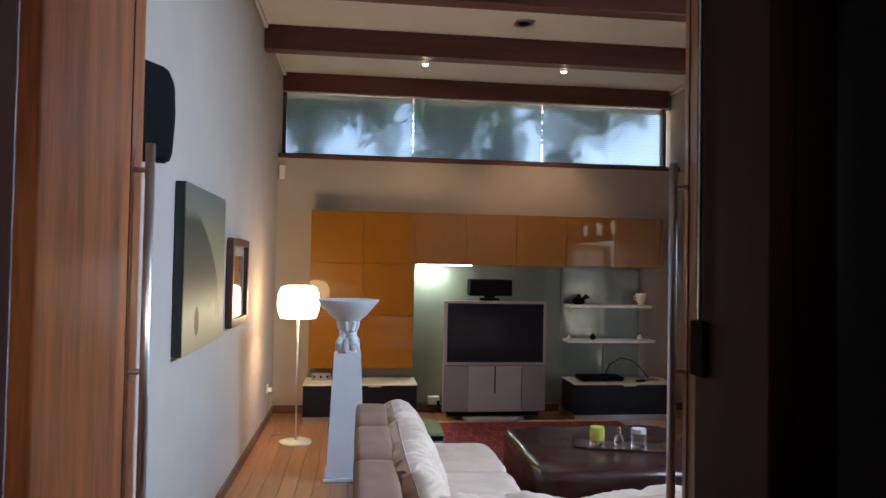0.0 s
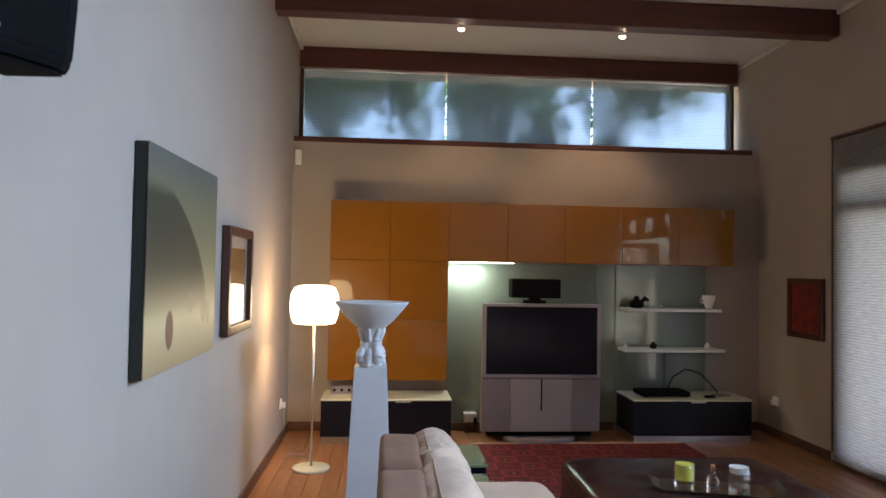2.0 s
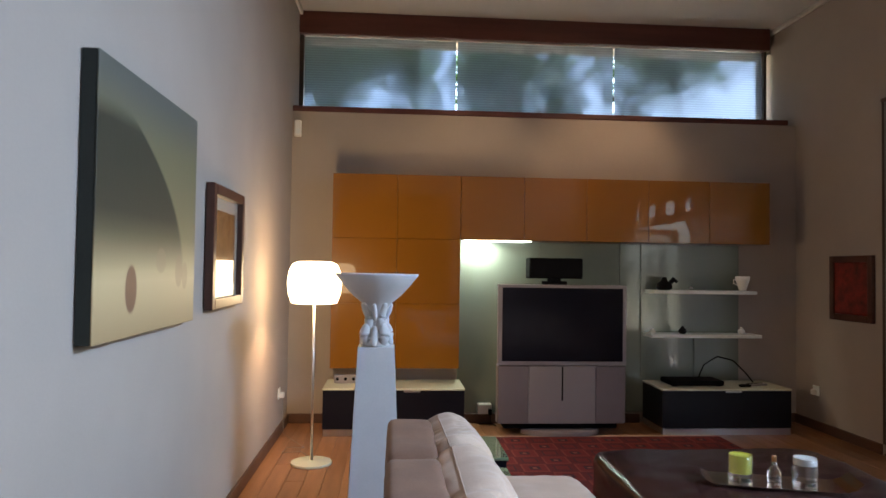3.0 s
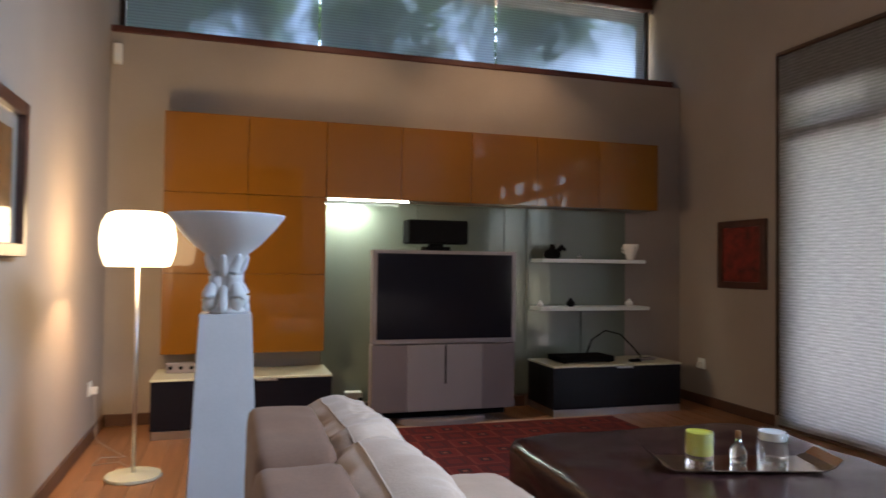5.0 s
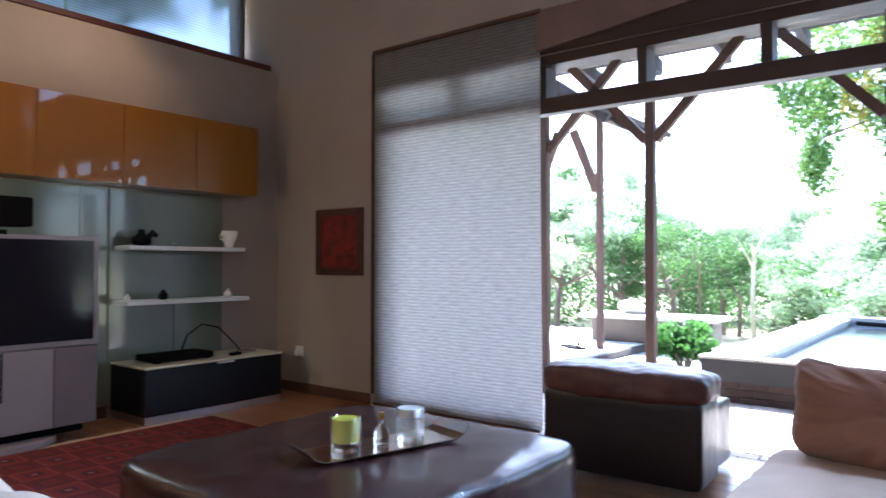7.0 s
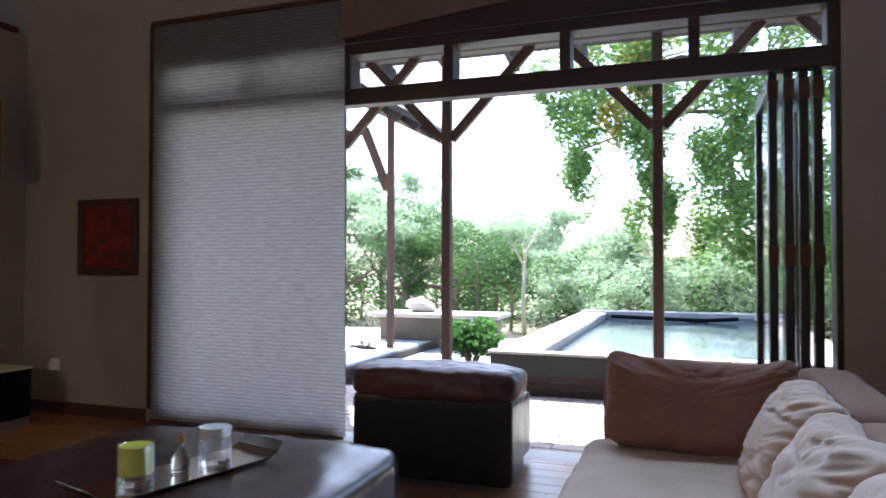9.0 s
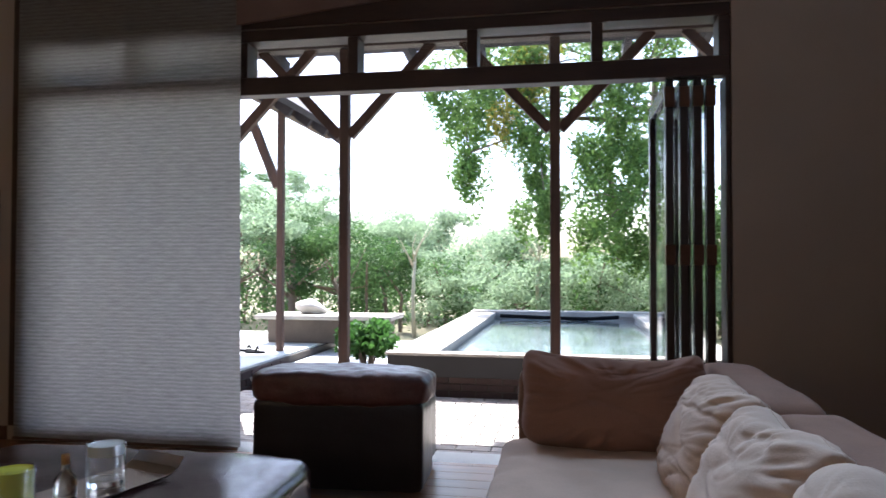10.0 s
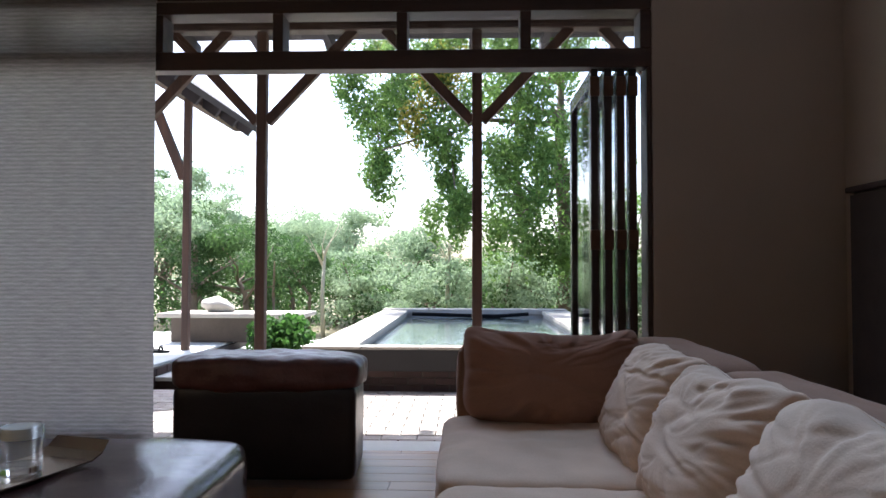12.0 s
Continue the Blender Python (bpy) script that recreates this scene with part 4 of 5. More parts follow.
block("base", 0.24, 1.14, 2.34, 4.62, 0.05, 0.26, seed=1)
block("base", 1.142, 3.24, 2.34, 3.20, 0.05, 0.26, seed=2)
for y0, y1 in ((2.32, 3.07), (3.075, 3.75), (3.755, 4.38)):
    block("back", 0.22, 0.42, y0, y1, 0.26, 0.755, seed=y0)
for x0, x1 in ((0.42, 1.28), (1.285, 2.28), (2.285, 3.24)):
    block("back", x0, x1, 2.30, 2.48, 0.26, 0.72, seed=x0)
block("arm", 3.10, 3.26, 2.485, 3.20, 0.26, 0.69, seed=5)
for y0, y1 in ((3.26, 3.95), (3.955, 4.64)):
    block("seat", 0.42, 1.16, y0, y1, 0.24, 0.42, seed=y0 + 2, puff=0.02, material="cushion", n=26, wr=0.006)
for x0, x1 in ((0.43, 1.25), (1.255, 2.18), (2.185, 3.09)):
    block("seat", x0, x1, 2.50, 3.25, 0.24, 0.42, seed=x0 + 4, puff=0.02, material="cushion", n=26, wr=0.006)
for x, y in ((0.30, 2.42), (0.30, 4.30), (1.08, 4.55), (3.16, 2.42), (3.16, 3.12)):
    part("foot", box(-0.03, 0.03, -0.03, 0.03, 0.001, 0.055, 0.004), "black", sofa, loc=(x - 0.22, y - 2.30, 0))


def pillow_mesh(w, d, h, seed, crease=1.0, sag=0.0):
    """A stitched cushion: thin pointed corners, a fat middle and creases running in from the seam."""
    bm = bmesh.new()
    n = 72
    off = Vector((seed * 5.1, seed * 2.3, seed * 9.7))
    grid = {}
    for side in (1, -1):
        for i in range(n + 1):
            for k in range(n + 1):
                u, v = -1 + 2 * i / n, -1 + 2 * k / n
                rim = i in (0, n) or k in (0, n)
                if rim and side < 0:
                    grid[side, i, k] = grid[1, i, k]
                    continue
                x = w / 2 * u * (1 - 0.02 * (1 - v * v) * abs(u)) * (1 - 0.13 * abs(u * v) ** 5)
                z = h / 2 * v * (1 - 0.02 * (1 - u * u) * abs(v)) * (1 - 0.13 * abs(u * v) ** 5)
                body = max(0, (1 - abs(u) ** 3.2) * (1 - abs(v) ** 3.2)) ** 0.43
                belly = 1 - 0.10 * v
                q = Vector((x, 0, z))
                r_ = max(abs(u), abs(v))
                ang = math.atan2(v, u)
                wr = noise.noise(Vector((math.cos(ang) * 9, math.sin(ang) * 9, r_ * 1.5)) + off) * 0.075 * r_ ** 4 * (1 - r_ ** 12)
                wr += (0.012 * noise.noise(q * 4 + off) + 0.006 * noise.noise(q * 13 + off)) * min(1, d / 0.2)
                fold = abs(noise.noise(Vector((x * 2.5, z * 9, 0)) + off))
                wr -= 0.017 * max(0, 0.16 - fold) / 0.16
                fine = abs(noise.noise(Vector((x * 5 + z * 3, z * 21 - x * 6, 3.1)) + off))
                wr += 0.014 * noise.noise(Vector((x * 15, v * 1.4, 7.7)) + off) * max(0, v) ** 1.5
                wr -= 0.010 * (0.35 + 0.65 * r_) * max(0, 0.14 - fine) / 0.14
                y = side * (d / 2 * body * belly + (0 if rim else crease * wr * (1 if side > 0 else 0.6) * min(1, body * 2)))
                dz = 0.022 * noise.noise(Vector((u * 2.2, 0, v * 2.2)) + off)
                grid[side, i, k] = bm.verts.new((x + dz, y, z + h / 2 + dz - sag * (1 - u * u) * (1 + v) / 2))
    for side in (1, -1):
        for i in range(n):
            for k in range(n):
                f = (grid[side, i, k], grid[side, i + 1, k], grid[side, i + 1, k + 1], grid[side, i, k + 1])
                bm.faces.new(f if side < 0 else tuple(reversed(f)))
    return bm


def pillow(x, y, z, w, d, h, tilt, rz, material, label, seed, roll=0, sag=0.015):
    p = thing("cushion", (x, y, z), label, "cushion", "loose sofa cushions")
    p.rotation_euler = (radians(tilt), radians(roll), radians(rz))
    part("cover", pillow_mesh(w, d, h, seed, 1.0, sag), material, p, smooth=True)
    rim = []
    for a in np.linspace(0, 8, 81):
        s_, f_ = int(a) // 2 % 4, (a % 2) - 1
        u, v = ((f_, -1), (1, f_), (-f_, 1), (-1, -f_))[s_]
        dz = 0.022 * noise.noise(Vector((u * 2.2, 0, v * 2.2)) + Vector((seed * 5.1, seed * 2.3, seed * 9.7)))
        k_ = 1 - 0.13 * abs(u * v) ** 5
        rim.append((w / 2 * u * (1 - 0.02 * (1 - v * v) * abs(u)) * k_ + dz, 0, h / 2 * v * (1 - 0.02 * (1 - u * u) * abs(v)) * k_ + h / 2 + dz - sag * (1 - u * u) * (1 + v) / 2))
    part("piping", tube(rim, 0.0022, 6), material, p, smooth=True)
    return p


CC = "plump cream cloth cushion with deep creases, leaning on the sofa back"
# against the left back, facing the room
pillow(0.60, 4.18, 0.37, 0.72, 0.31, 0.43, -21, 90, "cushion", CC, 1, 3)
pillow(0.61, 3.56, 0.37, 0.74, 0.31, 0.43, -21, 90, "cushion", CC, 2, -2)
pillow(0.60, 3.02, 0.40, 0.58, 0.25, 0.42, -21, 90, "cushion", CC, 3, 2)
# against the near back, facing the television
for x, w, sd in ((0.80, 0.62, 4), (1.38, 0.64, 5), (1.97, 0.64, 6), (2.52, 0.56, 7)):
    pillow(x, 2.64, 0.36, w, 0.26, 0.41, -22, 180, "cushion", CC, sd, (sd % 3 - 1) * 3)
pillow(2.93, 2.83, 0.40, 0.72, 0.24, 0.40, -16, -84, "tancushion", "large flat tan cloth cushion leaning on the sofa arm", 8, 2, 0.05)

# ---- ottoman with tray ----
ot = thing("leather_ottoman", (2.02, 4.52, 0.0), "large low square ottoman in worn dark brown leather", "ottoman", rz=0)
part("cover", soft_block(1.34, 1.28, 0.36, 26, 0.95, 0.010, 0.006, 11, 10.0), "ottoman", ot, loc=(0, 0, 0.06), smooth=True)
for x in (-0.55, 0.55):
    for y in (-0.52, 0.52):
        part("foot", box(x - 0.04, x + 0.04, y - 0.04, y + 0.04, 0.001, 0.07, 0.004), "black", ot)
TRZ = -16
tr = thing("serving_tray", (2.06, 4.42, 0.428), "long bronze metal tray with upturned ends, on the ottoman", "tray", rz=TRZ)
b = bmesh.new()
sec = [(-0.36, 0.045), (-0.335, 0.016), (-0.30, 0.003), (0.26, 0.003), (0.30, 0.018), (0.33, 0.045)]
top_v, bot_v = [], []
for x, z in sec:
    top_v.append([b.verts.new((x, s * (0.105 if abs(x) < 0.32 else 0.10), z + 0.004)) for s in (-1, 1)])
    bot_v.append([b.verts.new((x, s * (0.105 if abs(x) < 0.32 else 0.10), z)) for s in (-1, 1)])
for i in range(5):
    b.faces.new((top_v[i][0], top_v[i + 1][0], top_v[i + 1][1], top_v[i][1]))
    b.faces.new((bot_v[i][1], bot_v[i + 1][1], bot_v[i + 1][0], bot_v[i][0]))
    b.faces.new((bot_v[i][0], bot_v[i + 1][0], top_v[i + 1][0], top_v[i][0]))
    b.faces.new((top_v[i][1], top_v[i + 1][1], bot_v[i + 1][1], bot_v[i][1]))
b.faces.new((bot_v[0][0], top_v[0][0], top_v[0][1], bot_v[0][1]))
b.faces.new((top_v[5][0], bot_v[5][0], bot_v[5][1], top_v[5][1]))
part("sheet", b, "traymetal", tr)


def candle(loc, r, h, wax, w0, w1, label):
    c = thing("glass_candle", loc, label, "candle", "candles on the tray")
    gl_ = part("glass", lathe([(r * 0.96, 0), (r, 0.004), (r, h), (r - 0.004, h), (r - 0.004, 0.022), (0.0, 0.020)], 40), "pane", c, smooth=True)
    gl_.visible_shadow = False
    part("glass_base", lathe([(r - 0.0045, 0.001), (r - 0.0045, 0.017)], 32), "glass", c)
    part("wax", lathe([(r - 0.0048, w0), (r - 0.0048, w1), (r - 0.012, w1 - 0.004), (0, w1 - 0.005)], 36), wax, c)
    return c


candle((1.895, 4.462, 0.436), 0.056, 0.125, "limewax", 0.035, 0.118, "lime-green candle in a thick clear glass")
candle((2.165, 4.382, 0.436), 0.056, 0.125, "wax", 0.092, 0.122, "clear glass candle with a white wax band")
bo = thing("glass_bottle", (2.035, 4.415, 0.436), "small clear glass bottle with a bronze cap", "bottle")
part("body", lathe([(0.028, 0), (0.031, 0.004), (0.031, 0.055), (0.012, 0.078), (0.010, 0.095)], 28), "glass", bo, smooth=True)
part("cap", lathe([(0.011, 0.096), (0.011, 0.122), (0.009, 0.124)], 20), "soap", bo, smooth=True)

# ---- side tables beyond the sofa ----
for loc, w, d, h in (((0.72, 5.62, 0), 0.22, 0.26, 0.30), ((0.70, 5.10, 0), 0.22, 0.20, 0.26)):
    st = thing("side_table", loc, "low dark cube table with a green glass top", "table", "low tables by the sofa")
    part("body", box(-w + 0.01, w - 0.01, -d + 0.01, d - 0.01, 0.001, h - 0.02, 0.003), "black_gloss", st)
    part("top", box(-w, w, -d, d, h - 0.019, h, 0.002), "greenglass", st, "green glass top")

# ---- rug ----
def rug_material():
    m = mat("red_rug", (0.14, 0.012, 0.010), 0.95, 0.3, 4, 200, 0.5)
    nt = m.node_tree
    n, l = nt.nodes, nt.links
    tc = n.new("ShaderNodeTexCoord")
    mp = n.new("ShaderNodeMapping")
    mp.inputs["Rotation"].default_value = (0, 0, radians(45))
    mp.inputs["Scale"].default_value = (3.6, 3.6, 3.6)
    l.new(tc.outputs["Object"], mp.inputs[0])
    ch = n.new("ShaderNodeTexVoronoi")
    ch.distance, ch.inputs["Randomness"].default_value = "MANHATTAN", 0.0
    ch.inputs["Scale"].default_value = 1
    l.new(mp.outputs[0], ch.inputs["Vector"])
    rp_ = n.new("ShaderNodeValToRGB")
    rp_.color_ramp.interpolation = "CONSTANT"
    e = rp_.color_ramp.elements
    e[0].position, e[0].color = 0.0, (0.30, 0.11, 0.07, 1)
    e[1].position, e[1].color = 0.12, (0.02, 0.012, 0.02, 1)
    for p_, c_ in ((0.24, (0.17, 0.014, 0.011)), (0.46, (0.26, 0.05, 0.035)), (0.52, (0.11, 0.009, 0.009)), (0.74, (0.03, 0.012, 0.02)), (0.80, (0.15, 0.013, 0.011))):
        q = e.new(p_)
        q.color = (*c_, 1)
    l.new(ch.outputs["Distance"], rp_.inputs[0])
    mx = n.new("ShaderNodeMix")
    mx.data_type, mx.blend_type = "RGBA", "MIX"
    mx.inputs["Factor"].default_value = 0.75
    l.new(n["Color Ramp"].outputs["Color"], mx.inputs["A"])
    l.new(rp_.outputs["Color"], mx.inputs["B"])
    l.new(mx.outputs["Result"], n["Principled BSDF"].inputs["Base Color"])
    return m


M["rug"] = rug_material()
rg = thing("rug", (2.05, 5.75, 0.001), "red woollen oriental rug with dark and pink lozenges", "rug")
part("woven_field", box(-1.0, 1.0, -1.30, 1.30, 0, 0.012, 0.004), "rug", rg)
for s in (-1, 1):
    part("fringe", box(-0.98, 0.98, s * 1.34 - 0.035, s * 1.34 + 0.035, 0, 0.004), "cushion", rg)

# ---- leather chair in the opening ----
ch = thing("leather_armchair", (3.40, 4.08, 0.0), "low black leather armchair with a worn brown cushion", "armchair", rz=2)
part("back", soft_block(0.32, 0.83, 0.42, 22, 0.9, 0.005, 0.002, 21, 18.0), "leather", ch, loc=(0.16, 0, 0.04), smooth=True)
for y in (-0.31, 0.31):
    part("arm", soft_block(0.42, 0.12, 0.34, 12, 0.9, 0.004, 0.003, 22 + y, 12.0), "leather", ch, loc=(0.54, y, 0.04), smooth=True)
part("seat", soft_block(0.42, 0.49, 0.24, 12, 0.9, 0.015, 0.004, 24, 9.0), "brownleather", ch, loc=(0.54, 0, 0.06), smooth=True)
cu = part("back_cushion", soft_block(0.38, 0.88, 0.165, 44, 1.0, 0.0, 0.009, 25, 4.6, 0.0, 0.0), "brownleather", ch, "slumped worn brown leather cushion", loc=(0.16, 0.0, 0.43), smooth=True)

# ---- dark cabinet by the near wall ----
dc = thing("dark_cabinet", (3.12, 1.215, 0), "wide dark timber cabinet against the wall, in shadow", "cabinet")
part("body", box(-0.58, 0.58, -0.085, 0.085, 0.06, 1.36, 0.004), "cab_dark", dc)
part("top", box(-0.60, 0.60, -0.088, 0.115, 1.362, 1.39, 0.005), "cab_dark", dc)
for x0, x1, hx_ in ((-0.575, -0.003, -0.05), (0.003, 0.575, 0.05)):
    d_ = part("door", box(x0, x1, 0.086, 0.104, 0.08, 1.35, 0.003), "cab_dark", dc)
    part("door_knob", lathe([(0.008, 0), (0.012, 0.012), (0.009, 0.02)], 12), "steel", d_, loc=(hx_, 0.105, 0.75)).rotation_euler = (radians(-90), 0, 0)
part("plinth", box(-0.55, 0.55, -0.08, 0.075, 0.001, 0.058), "black", dc)

# ---- outside: ground, terrace, pool ----
g = bmesh.new()
bmesh.ops.create_grid(g, x_segments=90, y_segments=90, size=120)
for v in g.verts:
    d_ = math.hypot(v.co.x, v.co.y)
    v.co.z = -0.34 + (0.12 * noise.noise(v.co * 0.15) if d_ > 14 else 0)
structure("ground", g, "ground", "dry brown garden ground with patchy grass", "ground", True)
structure("paving_bed", box(GX + 0.001, 6.28, -1.5, 6.07, -0.30, -0.075), "paver_joint")
structure("terrace_base", box(6.74, 10.2, 4.62, 6.09, -0.32, -0.062), "dark_brick")
structure("terrace_base", box(4.35, 10.2, 6.16, 12.5, -0.32, 0.033), "dark_brick")
structure("terrace", box(6.72, 10.2, 4.60, 6.10, -0.06, -0.02, 0.004), "terrace", "pale concrete terrace beyond the paving", "terrace")
structure("terrace_north", box(4.33, 10.2, 6.14, 12.5, 0.035, 0.085, 0.006), "terrace", "raised pale concrete terrace", "terrace")
tw = thing("terrace_wall", (7.0, 6.105, -0.30), "low dark brick edge of the raised terrace", "wall", kind="structure")
part("core", box(-2.67, 3.2, -0.001, 0.034, 0, 0.36), "paver_joint", tw)
for r_ in range(3):
    for i in range(14):
        x0 = -2.6 + i * 0.235 + (0.11 if r_ % 2 else 0)
        part("brick", box(x0, x0 + 0.222, -0.014, -0.002, 0.13 + r_ * 0.078, 0.13 + r_ * 0.078 + 0.068, 0.003), "dark_brick", tw)

PX0, PX1, PY0, PY1, PZ = 6.32, 11.55, 1.95, 4.15, 0.33
pool = thing("pool", (PX0, PY0, -0.30), "raised plastered plunge pool with sandstone coping", "pool", kind="structure")
lx, ly, lz = PX1 - PX0, PY1 - PY0, PZ + 0.30
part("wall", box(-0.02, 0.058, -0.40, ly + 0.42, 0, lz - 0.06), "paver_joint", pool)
part("wall", box(lx, lx + 0.30, -0.36, ly + 0.36, 0, lz - 0.06), "pool_wall", pool)
part("wall", box(0.06, lx - 0.002, -0.30, -0.002, 0, lz - 0.06), "pool_wall", pool)
part("wall", box(0.06, lx - 0.002, ly + 0.002, ly + 0.30, 0, lz - 0.06), "pool_wall", pool)
part("basin", box(0.06, lx - 0.002, 0, ly, 0, 0.12), "pool_wall", pool)
# near-black colour carries the shade below the near coping
M["fascia_shade"] = mat("shade_black_fascia", (0.018, 0.016, 0.016), 0.75, 0.2, 4, 60, 0.3, rand=0.2)
part("fascia", box(-0.085, -0.021, -0.40, ly + 0.42, lz - 0.212, lz - 0.027, 0.004), "fascia_shade", pool)
for i in range(6):
    y0 = -0.42 + i * (ly + 0.86) / 6
    part("coping_stone", box(-0.10, 0.06, y0 + 0.003, y0 + (ly + 0.86) / 6 - 0.003, lz - 0.025, lz, 0.005), "coping", pool)
for y0, y1 in ((-0.40, 0.02), (ly - 0.02, ly + 0.40)):
    for i in range(9):
        a = 0.063 + i * (lx - 0.09) / 9
        part("coping_stone", box(a, a + (lx - 0.09) / 9 - 0.005, y0, y1, lz - 0.058, lz, 0.006), "coping", pool)
for i in range(4):
    y0 = -0.40 + i * (ly + 0.8) / 4
    part("coping_stone", box(lx - 0.02, lx + 0.36, y0 + 0.003, y0 + (ly + 0.8) / 4 - 0.003, lz - 0.058, lz + 0.02, 0.006), "coping", pool)
for r_ in range(4):
    for i in range(13):
        y0 = -0.38 + i * 0.235 + (0.11 if r_ % 2 else 0)
        if y0 + 0.22 < ly + 0.43:
            part("brick", box(-0.034, -0.022, y0, y0 + 0.222, 0.225 + r_ * 0.062 - 0.05, 0.225 + r_ * 0.062 + 0.005, 0.003), "dark_brick", pool)
wm = mat("pool_water", (0.12, 0.15, 0.165), 0.05, 0.2, 1.5, 12, 0.5, dist=0.03, coat=0.5)
M["water"] = wm
wg = bmesh.new()
bmesh.ops.create_grid(wg, x_segments=2, y_segments=2, size=1, matrix=Matrix.Translation(((PX0 + 0.06 + PX1) / 2, (PY0 + PY1) / 2, PZ - 0.10)) @ Matrix.Diagonal(((lx - 0.062) / 2, ly / 2, 1, 1)))
structure("water", wg, "water", "blue-grey pool water, lightly rippled, mirroring the sky", "water")
pc = thing("pool_cover_roller", (PX1 - 0.35, PY0 + 0.25, PZ - 0.095), "dark folded edge of the pool cover", "pool cover")
part("roll", tube([(0.1, 0.0, 0.06), (0.12, 0.5, 0.02), (0.15, 1.2, 0.035), (0.18, 1.85, 0.05)], 0.03, 10), "black", pc, smooth=True)

bn = thing("garden_bench", (8.95, 6.0, 0.085), "long low concrete bench with a pale slab seat", "bench")
part("seat", box(-0.35, 0.35, -0.86, 0.95, 0.315, 0.37, 0.01), "coping", bn)
part("base", box(-0.14, 0.25, -0.76, 0.86, 0.001, 0.314, 0.008), "bench_base", bn)
bo_ = thing("boulder", (9.0, 6.33, 0.456), "smooth pale boulder lying on the bench", "boulder")
b = bmesh.new()
bmesh.ops.create_icosphere(b, subdivisions=4, radius=1)
for v in b.verts:
    q = v.co.copy()
    v.co = Vector((q.x * 0.16, q.y * 0.20, q.z * 0.105)) * (1 + 0.22 * noise.noise(q * 1.3) + 0.05 * noise.noise(q * 4))
    if q.y < -0.1:
        v.co.z -= 0.035 * min(1, -q.y * 2)
    v.co.z = max(v.co.z, -0.088)
    v.co.z += 0.088
part("stone", b, "boulder", bo_, smooth=True)

# ---- verandah ----
def post(x, y, base, top, braces, label="weathered dark timber verandah post with diagonal braces", w=0.078):
    p = thing("verandah_post", (x, y, base), label, "post", "verandah posts")
    part("shaft", box(-w / 2, w / 2, -w / 2, w / 2, 0, top - base, 0.006), "post", p)
    for dy, dx in braces:
        part("brace", beam_between((dx * 0.04, dy * 0.04, 2.14 - base), (dx * 0.72, dy * 0.72, 2.86 - base), 0.055, 0.075), "post", p)
    return p


for y in (3.09, 4.77, 5.76, 1.41):
    post(5.63, y, PAVE, 2.845, ((-1, 0), (1, 0)))
structure("verandah_beam", box(5.57, 5.69, -1.0, 7.4, 2.85, 3.00, 0.006), "darkwood", "dark timber verandah beam on the posts", "beam")
structure("verandah_roof", beam_between((GX, 3.2, 3.40), (6.35, 3.2, 3.06), 8.6, 0.06), "rooftile", "dark timber verandah roof", "roof")
for i in range(13):
    y = -0.6 + i * 0.62
    rf = thing("rafter", (GX + 0.01, y, 3.28), "dark rough verandah rafter", "rafter", "verandah rafters")
    part("timber", beam_between((0, 0, 0), (2.08, 0, -0.34), 0.06, 0.13), "rooftile", rf)

for y_, s_ in ((6.32, 1), (7.25, -1)):
    p3 = post(7.96, y_, 0.086, 2.92, (), "weathered timber post of the garden shelter")
    part("brace", beam_between((0, s_ * 0.04, 1.93), (0, s_ * 0.36, 2.70), 0.07, 0.10), "post", p3)
gs = thing("garden_shelter_roof", (7.96, 6.38, 3.06), "dark pitched roof of the garden shelter", "roof")
part("wall_plate", box(-0.9, 1.9, -0.06, 0.06, -0.13, -0.03, 0.004), "darkwood", gs)
part("slope", beam_between((0.45, -0.30, -0.14), (0.45, 1.6, 1.24), 2.7, 0.07), "rooftile", gs)
for i in range(5):
    x = -0.75 + i * 0.6
    part("rafter", beam_between((x, -0.24, -0.20), (x, 1.5, 1.06), 0.06, 0.12), "rooftile", gs)

# ---- planting ----
def leaves(bm, centre, rad, count, size, rng, squash=0.8, hollow=0.5):
    for _ in range(count):
        while True:
            v = Vector((rng.uniform(-1, 1), rng.uniform(-1, 1), rng.uniform(-1, 1)))
            if hollow < v.length < 1:
                break
        c = Vector(centre) + Vector((v.x * rad, v.y * rad, v.z * rad * squash))
        n_ = Vector((rng.uniform(-1, 1), rng.uniform(-1, 1), rng.uniform(-0.3, 1))).normalized()
        a = n_.orthogonal().normalized()
        b_ = n_.cross(a)
        s = size * rng.uniform(0.6, 1.3)
        t = rng.uniform(0, 6.28)
        a, b_ = a * math.cos(t) + b_ * math.sin(t), b_ * math.cos(t) - a * math.sin(t)
        bm.faces.new([bm.verts.new(c - a * s), bm.verts.new(c + b_ * s * 0.42), bm.verts.new(c + a * s), bm.verts.new(c - b_ * s * 0.42)])


